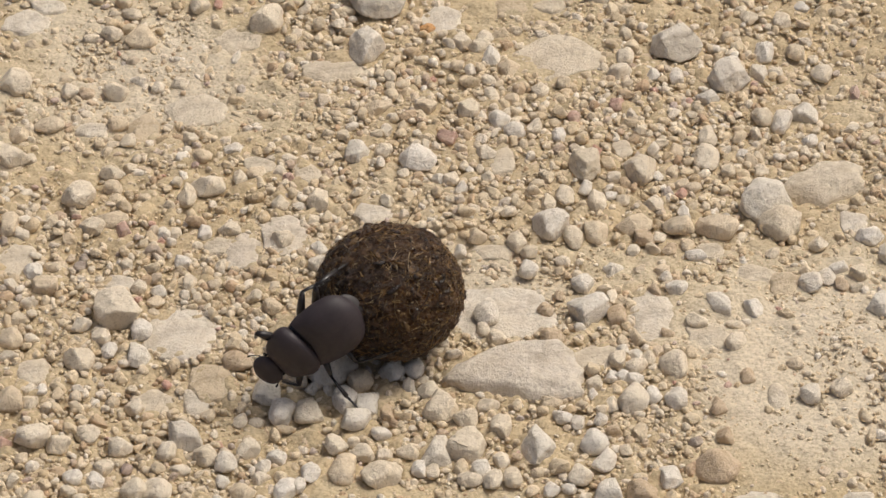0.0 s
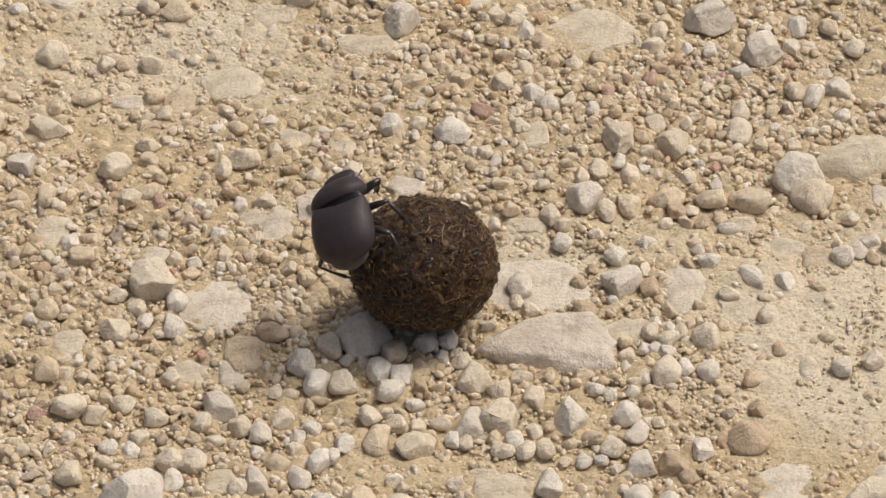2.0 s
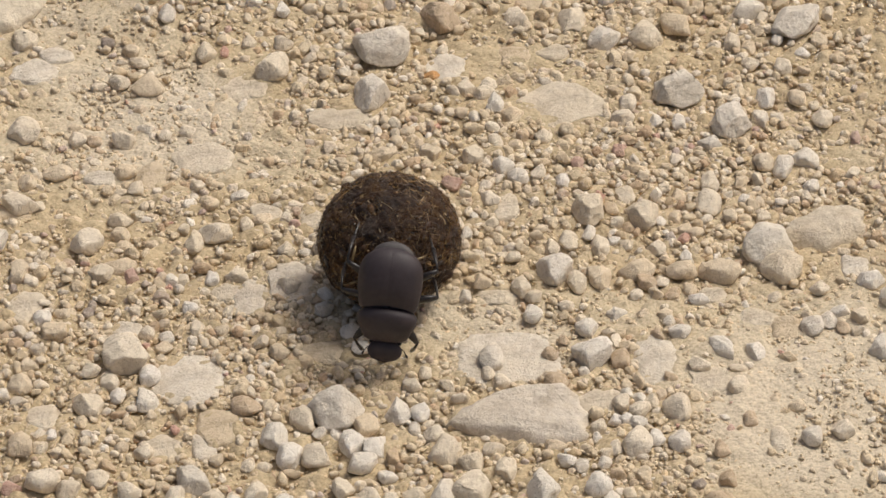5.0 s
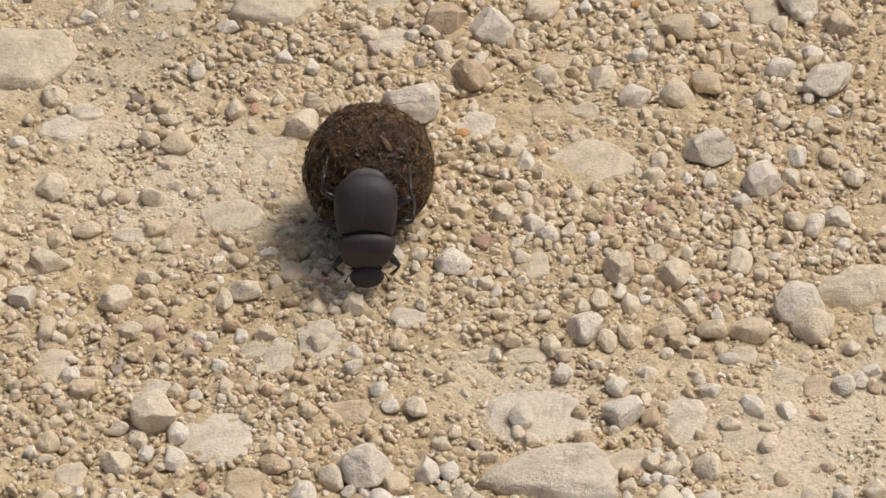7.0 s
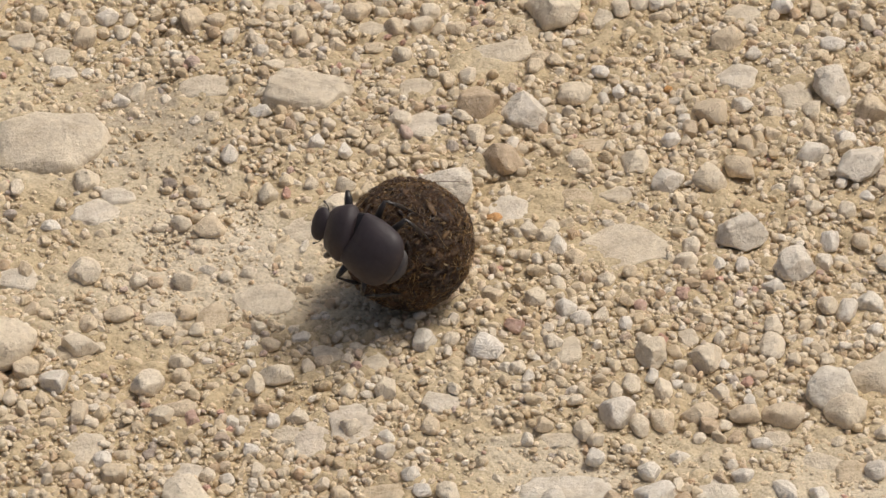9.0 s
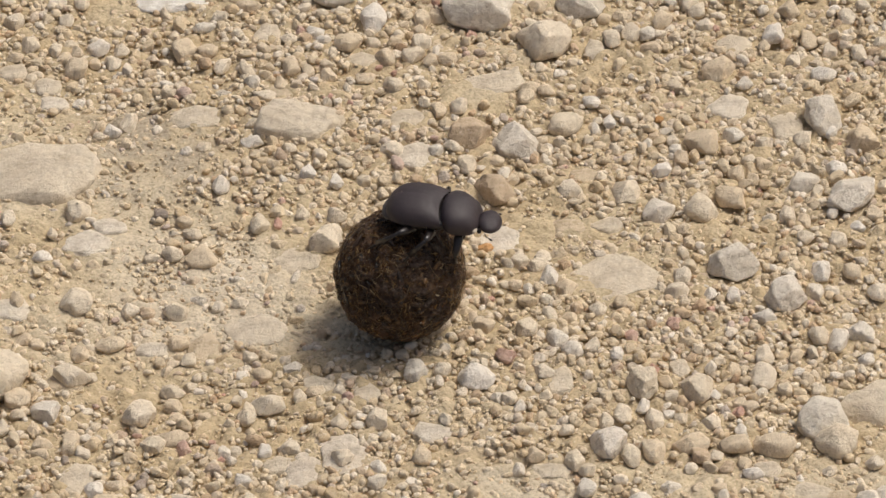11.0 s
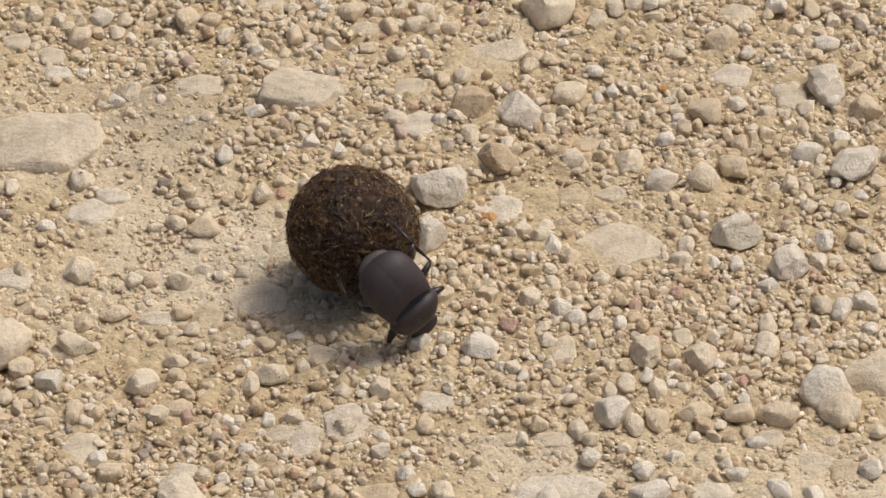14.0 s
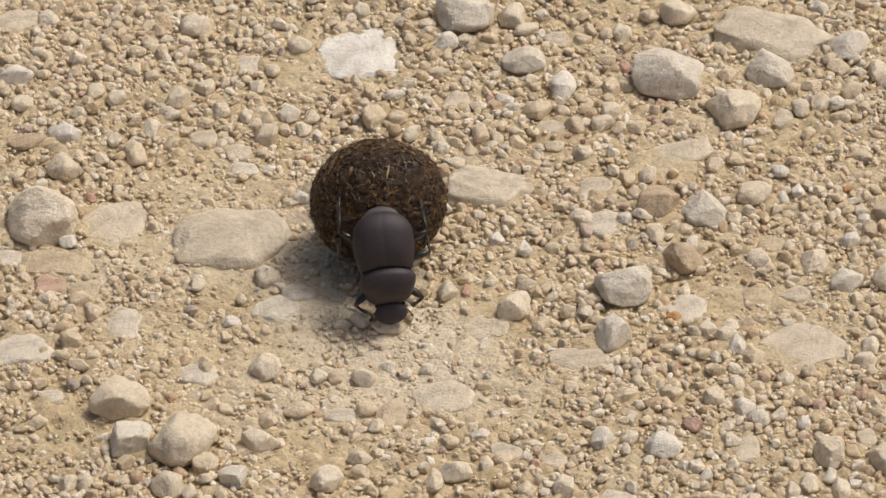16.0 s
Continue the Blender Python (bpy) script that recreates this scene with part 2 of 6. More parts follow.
def rock_shape(level, seed, angular=0.6, flat=1.0, square=2.3):
    """A unit pebble: a lumpy ball with broken faces and a rough skin."""
    r = np.random.default_rng(seed)
    v, f = ICO[level]
    if angular > 0.75:
        v = np.sign(v) * np.abs(v) ** (0.80 if flat == 1 else 0.85)
    v = v * (1 + 0.13 * waves(v, 2.0, seed) + 0.05 * waves(v, 4.5, seed + 1))[:, None]
    for _ in range(int(5 + 10 * angular)):
        n = r.normal(size=3)
        n /= np.linalg.norm(n)
        n[2] = abs(n[2])
        over = np.maximum(v @ n - (r.uniform(0.50, 0.88) if flat == 1 else r.uniform(0.72, 0.98)), 0)
        v = v - (over * (0.84 + 0.15 * angular))[:, None] * n
    if flat < 1:
        edge = np.arctan2(v[:, 1], v[:, 0])
        ragged = 1 + 0.045 * np.sin(3 * edge + r.uniform(0, 6.3)) + 0.025 * np.sin(5 * edge + r.uniform(0, 6.3)) + 0.008 * np.sin(9 * edge + r.uniform(0, 6.3))
        boxy = (np.abs(np.cos(edge)) ** square + np.abs(np.sin(edge)) ** square) ** (-1 / square)
        v[:, :2] *= (ragged * boxy)[:, None]
        v[:, 2] = np.sign(v[:, 2]) * np.abs(v[:, 2]) ** flat
        v[:, 2] += 0.10 * waves(v * [1, 1, 0], 4.0, seed + 4) + 0.04 * waves(v * [1, 1, 0], 13.0, seed + 5)
    v = v * (1 + 0.034 * waves(v, 9.0, seed + 2) + 0.020 * waves(v, 20.0, seed + 3))[:, None]
    half = (v.max(0) - v.min(0)) / 2
    v = (v - (v.max(0) + v.min(0)) / 2) / half
    spoke = ((np.arctan2(v[:, 1], v[:, 0]) + math.pi) * 24 / 6.2832).astype(int) % 24
    reach_out = np.array([np.hypot(v[spoke == k, 0], v[spoke == k, 1]).max(initial=0.9) for k in range(24)])
    v[:, :2] *= min(1.25, math.sqrt((3.3 if angular > 0.75 else 3.05) / (0.5 * (reach_out ** 2).sum() * 6.2832 / 24)))
    return v, f


# ---- ground ----
def relief(x, y):
    """Height of the bare ground: shallow swells and lumps."""
    z = 0.0009 * np.sin(31 * x + 11 * y + 1.0) + 0.0008 * np.sin(-23 * x + 41 * y + 2.0)
    z = z + 0.0005 * np.sin(97 * x + 55 * y) * np.sin(83 * y - 40 * x + 1.7)
    return z


def crumbs(x, y, n=420, seed=5):
    """Fine clods: many waves of a few millimetres."""
    r = np.random.default_rng(seed)
    z = np.zeros_like(x)
    for k in range(26):
        a, wl = r.uniform(0, math.pi), r.uniform(0.0025, 0.009)
        z += math.sqrt(wl / 0.01) * np.sin((x * math.cos(a) + y * math.sin(a)) * 6.283 / wl + r.uniform(0, 6.28))
    lumps = np.zeros_like(x)
    for k in range(14):
        a, wl = r.uniform(0, math.pi), r.uniform(0.009, 0.024)
        lumps += np.sin((x * math.cos(a) + y * math.sin(a)) * 6.283 / wl + r.uniform(0, 6.28))
    return 0.00021 * z + 0.00016 * lumps


def ground():
    near_x, near_y = np.arange(-0.26, 0.1801, 0.001), np.arange(-0.215, 0.2651, 0.0011)
    far = np.array([0.01, 0.03, 0.08, 0.2, 0.6, 2, 6, 20, 60, 150])
    xs = np.concatenate([near_x[0] - far[::-1], near_x, near_x[-1] + far])
    ys = np.concatenate([near_y[0] - far[::-1], near_y, near_y[-1] + far])
    gx, gy = np.meshgrid(xs, ys)
    inside = (np.abs(gx + 0.04) < 0.26) & (np.abs(gy - 0.025) < 0.28)
    z = np.where(inside, relief(gx, gy) + crumbs(gx, gy) * (1 - 0.8 * bare(gx, gy)), 0)
    soft = np.stack([gx, gy, 0 * gx], -1).reshape(-1, 3)
    z = z + np.where(inside, bare(gx, gy) * (0.0005 * waves(soft, 190, 64) + 0.0003 * waves(soft, 430, 65)).reshape(gx.shape), 0)
    flat = np.stack([gx, gy, 0 * gx], -1).reshape(-1, 3)
    crust = np.clip(waves(flat, 800, 61, 16) + 0.5 * waves(flat, 1700, 62, 16) - 0.15, 0, 1.6).reshape(gx.shape)
    crust = np.where(inside, 0.00065 * crust * (0.25 + 0.2 * bare(gx, gy)), 0)
    for px, py, a, b, t, _ in SLABS:
        u, w = (gx - px) * math.cos(t) + (gy - py) * math.sin(t), -(gx - px) * math.sin(t) + (gy - py) * math.cos(t)
        crust = crust * np.clip((u / a) ** 2 + (w / b) ** 2 - 0.9, 0, 1)
        z = z - 0.0016 * np.clip(1.0 - 1.5 * ((u / a) ** 2 + (w / b) ** 2), 0, 1)
    v = np.stack([gx, gy, z + crust], -1).reshape(-1, 3)
    nx, ny = len(xs), len(ys)
    i = (np.arange(ny - 1)[:, None] * nx + np.arange(nx - 1)[None]).ravel()
    t = np.concatenate([np.stack([i, i + 1, i + nx + 1], 1), np.stack([i, i + nx + 1, i + nx], 1)])
    me = mesh_from("ground", v, t)
    trodden = me.attributes.new("trodden", "FLOAT", "POINT")
    trodden.data.foreach_set("value", np.clip(bare(gx, gy) + 0.18 * waves(flat, 90, 63).reshape(gx.shape), 0, 1).astype(np.float32).ravel())
    ob = part("ground", me, SAND)
    tagged(ob, "dry sandy limestone track, pale ochre, crumbly", "ground", kind="structure")


# ---- single stones ----
TAKEN = []
SLABS = []
SEED = [100]


def stone(x, y, a, b, c, turn=0, tone="pale", form="round", sink=0.35, square=2.3):
    """One stone: half axes a, b, c in millimetres, its place in millimetres, turned about the upright."""
    SEED[0] += 7
    level = 4 if max(a, b) > 7 else 3
    v, f = rock_shape(level, SEED[0], {"round": 0.6, "block": 0.85, "slab": 0.8}[form], 0.5 if form == "slab" else 1.0, square)
    wide = 1.1 if form == "slab" else 1.0
    v = v * np.array([a * wide, b * wide, c]) * 0.001
    small = max(a, b) < 3.6 and form != "slab"
    ob = part("slab" if form == "slab" else "pebble" if small else "stone", mesh_from("stone", v, f), DUSTY[tone] if form == "slab" else TONES[tone][0])
    z = float(relief(np.array(x * 0.001), np.array(y * 0.001))) + c * 0.001 * (1 - 2 * sink)
    for px, py, sa, sb, st, top in SLABS:
        u, w = (x * 0.001 - px) * math.cos(st) + (y * 0.001 - py) * math.sin(st), -(x * 0.001 - px) * math.sin(st) + (y * 0.001 - py) * math.cos(st)
        if form != "slab" and (u / sa) ** 2 + (w / sb) ** 2 < 0.9:
            z = max(z, top + c * 0.0005)
    lean = np.random.default_rng(SEED[0]).uniform(-5, 5, 2) * (0 if form == "slab" else 1)
    ob.matrix_world = pose(x * 0.001, y * 0.001, z, lean[0], lean[1], turn)
    what = TONES[tone][1]
    size = "large" if max(a, b) > 9 else "small" if small else ""
    shape = {"round": "rounded", "block": "angular", "slab": "flat"}[form]
    tagged(ob, " ".join(f"{size} {shape} {what}, sunk in the gravel track".split()), "pebble" if small else "stone",
           "pebbles on the track" if small else "flat slabs in the track" if form == "slab" else "stones on the track")
    if form == "slab":
        SLABS.append((x * 0.001, y * 0.001, a * 0.00088, b * 0.00088, math.radians(turn), z + c * 0.0008))
    TAKEN.append((x * 0.001, y * 0.001, a * 0.001, b * 0.001, math.radians(turn)))


stone(-141.0, 146.5, 5.0, 4.2, 1.9, 0, "pale", "slab", sink=0.66)
stone(-152.9, 154.4, 5.4, 4.2, 1.9, 0, "pale", "slab", sink=0.66)
stone(-138.6, 137.2, 5.0, 4.2, 1.9, 0, "white", "slab", sink=0.66)
stone(-67.4, 175.2, 5.0, 4.9, 1.9, 0, "pale", "slab", sink=0.66)
stone(-34.4, 158.4, 5.4, 3.6, 1.9, 0, "pale", "slab", sink=0.66)
stone(-55.6, 122.1, 13.9, 9.0, 5.0, -8, "pale", "slab", sink=0.5)
stone(-89.9, 128.9, 9.0, 5.9, 1.9, 0, "pale", "slab", sink=0.66)
stone(-139.9, 97.2, 18.5, 15.0, 5.0, 8, "pale", "slab", sink=0.5, square=1.5)
stone(-63.6, 140.4, 5.4, 3.5, 1.9, 0, "tan", "slab", sink=0.66)
stone(-19.8, 125.0, 6.3, 5.6, 1.9, 0, "pale", "slab", sink=0.66)
stone(-16.8, 105.1, 6.3, 6.3, 1.9, 0, "white", "slab", sink=0.66)
stone(-116.6, 69.0, 5.4, 4.2, 1.9, 0, "white", "slab", sink=0.66)
stone(8.7, 145.2, 10.8, 6.3, 1.9, 20, "pale", "slab", sink=0.66)
stone(43.3, 165.8, 3.1, 4.9, 1.9, 0, "pale", "slab", sink=0.66)
stone(90.4, 168.1, 5.4, 5.6, 1.9, 38, "pale", "slab", sink=0.66)
stone(87.4, 136.0, 6.5, 6.2, 1.9, -13, "white", "slab", sink=0.66)
stone(106.0, 125.2, 6.3, 7.0, 1.9, 0, "pale", "slab", sink=0.66)
stone(38.5, 97.7, 5.0, 3.9, 1.9, 0, "tan", "slab", sink=0.66)
stone(33.5, 70.7, 5.4, 4.2, 1.9, 0, "tan", "slab", sink=0.66)
stone(45.5, 70.8, 5.4, 4.2, 1.9, 0, "pale", "slab", sink=0.66)
stone(-123.6, 60.1, 7.6, 6.3, 1.9, 26, "white", "slab", sink=0.66)
stone(-55.1, 52.9, 7.2, 6.3, 1.9, 0, "pale", "slab", sink=0.66)
stone(-68.0, 19.1, 9.4, 7.7, 1.9, 0, "pale", "slab", sink=0.66)
stone(-100.3, 8.3, 5.4, 3.5, 1.9, 0, "white", "slab", sink=0.66)
stone(-84.1, 9.8, 5.0, 8.4, 1.9, 0, "tan", "slab", sink=0.66)
stone(-127.6, -7.2, 6.3, 5.6, 1.9, 0, "tan", "slab", sink=0.66)
stone(-46.5, -11.2, 5.0, 4.2, 1.9, 0, "pale", "slab", sink=0.66)
stone(-31.2, -15.3, 4.5, 4.8, 1.9, 0, "pale", "slab", sink=0.66)
stone(-38.9, -38.7, 5.4, 3.5, 1.9, 0, "white", "slab", sink=0.66)
stone(-11.4, -34.6, 6.3, 4.8, 1.9, 0, "white", "slab", sink=0.66)
stone(-58.2, -49.6, 5.4, 4.2, 1.9, 0, "pale", "slab", sink=0.66)
stone(11.2, 61.8, 7.2, 7.7, 1.9, 32, "white", "slab", sink=0.66)
stone(48.8, 43.5, 13.9, 10.9, 1.9, 6, "pale", "slab", sink=0.66, square=1.8)
stone(67.8, -2.6, 3.2, 4.2, 1.9, 0, "pale", "slab", sink=0.66)
stone(29.8, -9.7, 4.0, 7.0, 1.9, 0, "pale", "slab", sink=0.66)
stone(130.0, -18.4, 13.5, 9.0, 5.0, 13, "pale", "slab", sink=0.5)
stone(94.0, -50.6, 4.5, 3.6, 1.9, 0, "pale", "slab", sink=0.66)
stone(26.7, -52.1, 7.2, 4.2, 1.9, 0, "pale", "slab", sink=0.66)
stone(-121.4, -56.9, 5.4, 7.0, 1.9, 0, "pale", "slab", sink=0.66)
stone(-69.4, -89.5, 11.2, 11.8, 1.9, 0, "white", "slab", sink=0.66)
stone(-89.3, -67.7, 4.5, 4.2, 1.9, 0, "white", "slab", sink=0.66)
stone(-60.2, -111.0, 7.6, 8.7, 1.9, 0, "tan", "slab", sink=0.66)
stone(-64.3, -120.0, 4.0, 5.6, 1.9, 0, "white", "slab", sink=0.66)
stone(-77.2, -120.0, 6.3, 5.6, 1.9, 0, "pale", "slab", sink=0.66)
stone(-113.8, -108.3, 5.4, 5.6, 1.9, 0, "pale", "slab", sink=0.66)
stone(-27.7, -75.9, 7.2, 5.6, 1.9, 0, "tan", "slab", sink=0.66)
stone(-38.6, -45.0, 7.2, 8.4, 1.9, 0, "grey", "slab", sink=0.66)
stone(-50.9, -51.8, 5.4, 8.4, 1.9, 0, "grey", "slab", sink=0.66)
stone(29.2, -81.3, 15.8, 12.9, 1.9, 0, "white", "slab", sink=0.66)
stone(76.4, -82.8, 7.6, 11.8, 1.9, 0, "white", "slab", sink=0.66)
stone(92.6, -92.0, 7.2, 5.6, 1.9, 0, "pale", "slab", sink=0.66)
stone(139.3, -36.0, 4.5, 5.6, 1.9, 0, "white", "slab", sink=0.66)
stone(116.5, -65.7, 5.4, 5.6, 1.9, 0, "tan", "slab", sink=0.66)
stone(107.9, -61.6, 7.2, 4.2, 1.9, 0, "pale", "slab", sink=0.66)
stone(57.6, -102.3, 8.1, 5.6, 1.9, 0, "pale", "slab", sink=0.66)
stone(112.3, -119.2, 3.2, 5.6, 1.9, 0, "pale", "slab", sink=0.66)
stone(32.6, -109.0, 21.0, 11.6, 5.2, -5, "grey", "slab", sink=0.5, square=1.55)
stone(-65.7, -169.9, 5.4, 5.6, 1.9, 0, "pale", "slab", sink=0.66)
stone(18.4, -175.3, 9.4, 10.6, 1.9, 0, "pale", "slab", sink=0.66)
stone(13.4, -167.2, 5.4, 3.4, 1.9, 0, "pale", "slab", sink=0.66)
stone(102.6, -170.6, 8.5, 9.2, 1.9, 0, "white", "slab", sink=0.66)
stone(133.3, -163.1, 5.4, 4.2, 1.9, 0, "white", "slab", sink=0.66)
stone(-101.4, 201.3, 14.0, 13.6, 2.2, 12, "chalk", "slab", sink=0.66, square=1.9)
stone(38.6, 214.1, 20.7, 13.2, 5.0, -16, "pale", "slab", sink=0.5)
stone(-220.9, 218.9, 9.0, 7.0, 1.9, 0, "pale", "slab", sink=0.66)
stone(-140.1, 195.1, 4.5, 5.0, 1.9, 0, "white", "slab", sink=0.66)
stone(-180.5, 106.5, 10.3, 12.6, 1.9, 0, "pale", "slab", sink=0.66)
stone(-212.7, 86.5, 5.4, 4.2, 1.9, 0, "white", "slab", sink=0.66)
stone(-197.5, 83.7, 12.6, 7.0, 1.9, 0, "tan", "slab", sink=0.66)
stone(-198.4, 71.7, 5.4, 5.0, 1.9, 0, "red", "slab", sink=0.66)
stone(-187.1, 68.9, 5.4, 5.6, 1.9, 0, "tan", "slab", sink=0.66)
stone(-172.8, 51.4, 5.4, 8.4, 1.9, 0, "white", "slab", sink=0.66)
stone(-205.0, 37.9, 10.8, 8.7, 1.9, 0, "white", "slab", sink=0.66)
stone(-193.8, 13.6, 4.5, 3.4, 1.9, 0, "white", "slab", sink=0.66)
stone(-147.3, 27.0, 6.3, 5.6, 1.9, 0, "white", "slab", sink=0.66)
stone(-24.3, 35.7, 10.3, 5.9, 1.9, 0, "pale", "slab", sink=0.66)
stone(-45.5, 193.7, 8.1, 6.3, 4.6, 0, "grey", "round", sink=0.2)
stone(-147.8, 167.1, 3.4, 3.5, 2.5, 0, "pale", "round", sink=0.2)
stone(-156.5, 192.3, 2.7, 2.5, 1.8, 0, "pale", "round", sink=0.2)
stone(-154.3, 180.5, 3.6, 3.5, 2.5, 0, "pale", "round", sink=0.2)
stone(-131.6, 189.9, 2.7, 2.9, 2.0, 0, "pale", "round", sink=0.2)
stone(-136.4, 181.5, 2.7, 3.4, 2.0, 0, "pale", "round", sink=0.2)
stone(-124.7, 165.9, 4.0, 4.0, 2.9, 0, "grey", "round", sink=0.2)
stone(-131.9, 165.1, 2.3, 3.5, 1.7, 0, "tan", "round", sink=0.2)
stone(-117.0, 165.8, 2.9, 4.0, 2.1, 0, "pale", "round", sink=0.2)
stone(-119.5, 157.9, 2.9, 3.7, 2.1, 0, "pale", "round", sink=0.2)
stone(-131.8, 154.8, 4.1, 4.3, 2.8, 0, "tan", "block", sink=0.2)
stone(-139.4, 164.5, 2.3, 3.2, 1.7, 0, "pale", "round", sink=0.2)
stone(-125.7, 158.3, 2.2, 2.7, 1.6, 0, "tan", "round", sink=0.2)
stone(-152.9, 161.8, 3.1, 2.5, 1.8, 0, "tan", "round", sink=0.2)
stone(-89.5, 176.8, 4.0, 2.8, 2.0, 0, "white", "round", sink=0.2)
stone(-95.8, 164.0, 4.5, 5.9, 3.3, 0, "tan", "round", sink=0.2)
stone(-87.8, 164.0, 3.6, 3.5, 2.5, 0, "tan", "round", sink=0.2)
stone(-82.5, 155.5, 2.9, 4.0, 2.0, 0, "pale", "block", sink=0.2)
stone(-75.4, 189.2, 5.4, 2.5, 1.8, 0, "tan", "round", sink=0.2)
stone(-60.5, 170.1, 3.1, 2.3, 1.7, 0, "pale", "round", sink=0.2)
stone(-106.9, 152.4, 2.5, 2.9, 1.9, 0, "tan", "round", sink=0.2)
stone(-72.3, 146.0, 2.9, 3.4, 2.1, 0, "grey", "round", sink=0.2)
stone(-62.4, 144.8, 2.3, 3.5, 1.7, 0, "tan", "round", sink=0.2)
stone(-59.1, 153.8, 3.1, 4.2, 2.3, 0, "tan", "round", sink=0.2)
stone(-53.4, 151.0, 2.3, 3.5, 1.7, 0, "tan", "round", sink=0.2)
stone(-46.6, 148.5, 3.1, 3.3, 2.3, 0, "tan", "round", sink=0.2)
stone(-40.2, 165.7, 5.0, 4.6, 3.3, 0, "tan", "round", sink=0.2)
stone(-31.8, 180.9, 4.5, 6.3, 3.1, 0, "white", "block", sink=0.2)
stone(-31.6, 166.7, 2.7, 2.9, 2.0, 0, "pale", "round", sink=0.2)
stone(-27.3, 158.3, 3.6, 4.0, 2.7, 0, "tan", "round", sink=0.2)
stone(-15.3, 166.4, 3.6, 3.5, 2.5, 0, "pale", "round", sink=0.2)
stone(-15.4, 181.5, 3.4, 4.8, 2.4, 0, "tan", "block", sink=0.2)
stone(-16.3, 175.1, 2.5, 2.1, 1.5, 0, "tan", "round", sink=0.2)
stone(-18.1, 158.4, 4.1, 3.5, 2.5, 0, "pale", "round", sink=0.2)
stone(-12.4, 156.2, 2.9, 3.4, 2.1, 0, "tan", "round", sink=0.2)
stone(-6.6, 157.2, 3.6, 2.8, 2.0, 0, "tan", "round", sink=0.2)
stone(-24.7, 142.7, 3.6, 4.1, 2.5, 0, "pale", "block", sink=0.2)
stone(-34.2, 146.3, 3.6, 2.5, 1.8, 0, "tan", "round", sink=0.2)
stone(-17.4, 197.5, 3.6, 2.3, 1.7, 0, "tan", "round", sink=0.2)
stone(-9.4, 129.1, 2.7, 4.0, 2.0, 0, "tan", "round", sink=0.2)
stone(-14.1, 133.4, 2.2, 2.3, 1.6, 0, "pale", "round", sink=0.2)
stone(-127.1, 77.3, 4.1, 6.2, 2.9, 0, "pale", "block", sink=0.2)
stone(-117.9, 120.5, 3.2, 3.0, 2.2, 0, "white", "round", sink=0.2)
stone(-113.0, 124.9, 3.2, 4.8, 2.4, 0, "pale", "round", sink=0.2)
stone(-113.3, 113.8, 2.2, 2.3, 1.6, 0, "tan", "round", sink=0.2)
stone(-81.0, 89.1, 3.2, 4.2, 2.4, 0, "grey", "round", sink=0.2)
stone(-71.4, 113.0, 4.0, 2.8, 2.0, 13, "white", "round", sink=0.2)
stone(-87.3, 110.7, 2.5, 2.5, 1.8, 0, "pale", "round", sink=0.2)
stone(-92.9, 108.4, 2.2, 2.1, 1.5, 0, "grey", "round", sink=0.2)
stone(-48.7, 105.4, 2.7, 3.4, 2.0, 0, "pale", "round", sink=0.2)
stone(-52.3, 96.2, 2.9, 3.4, 2.1, 0, "white", "round", sink=0.2)
stone(-42.8, 91.9, 2.5, 3.8, 1.9, 0, "white", "round", sink=0.2)
stone(-73.0, 102.6, 2.2, 3.0, 1.6, 0, "tan", "round", sink=0.2)
stone(-81.8, 114.7, 1.8, 2.2, 1.3, 0, "brown", "round", sink=0.2)
stone(-81.7, 140.4, 2.7, 1.6, 1.2, 0, "white", "round", sink=0.2)
stone(-10.2, 107.1, 2.5, 2.9, 1.9, 0, "white", "round", sink=0.2)
stone(-67.5, 69.6, 3.4, 4.4, 2.5, 0, "pale", "round", sink=0.2)
stone(-92.5, 71.4, 3.1, 2.8, 2.0, 0, "tan", "round", sink=0.2)
stone(-100.1, 75.1, 2.5, 2.5, 1.8, 0, "dark", "round", sink=0.2)
stone(-42.5, 74.2, 3.6, 3.5, 2.5, 0, "pale", "round", sink=0.2)
stone(-150.0, 71.4, 2.5, 3.8, 1.9, 0, "pale", "round", sink=0.2)
stone(-53.7, 74.6, 2.5, 3.2, 1.9, 0, "pale", "round", sink=0.2)
stone(3.9, 185.2, 12.4, 11.3, 7.6, 0, "grey", "block", sink=0.2)
stone(24.2, 189.0, 3.2, 3.2, 2.3, 0, "tan", "round", sink=0.2)
stone(38.7, 190.2, 8.8, 7.8, 5.2, -23, "grey", "block", sink=0.2)
stone(25.0, 167.1, 9.4, 9.0, 6.0, -28, "pale", "block", sink=0.2)
stone(31.9, 179.6, 2.7, 2.9, 2.0, 0, "brown", "round", sink=0.2)
stone(49.1, 169.7, 3.2, 4.9, 2.4, 0, "pale", "round", sink=0.2)
stone(55.8, 172.8, 3.4, 4.7, 2.5, 0, "pale", "round", sink=0.2)
stone(62.4, 165.2, 3.8, 3.0, 2.2, 0, "tan", "round", sink=0.2)
stone(53.1, 183.0, 3.6, 2.5, 1.8, 0, "tan", "round", sink=0.2)
stone(66.6, 180.8, 3.6, 4.4, 2.7, 0, "tan", "round", sink=0.2)
stone(78.3, 185.8, 3.2, 3.5, 2.4, 0, "pale", "round", sink=0.2)
stone(62.1, 193.9, 4.0, 3.2, 2.3, 0, "tan", "round", sink=0.2)
stone(81.0, 177.8, 3.2, 3.2, 2.3, 0, "pale", "round", sink=0.2)
stone(85.0, 153.2, 5.8, 5.2, 3.5, 7, "tan", "block", sink=0.2)
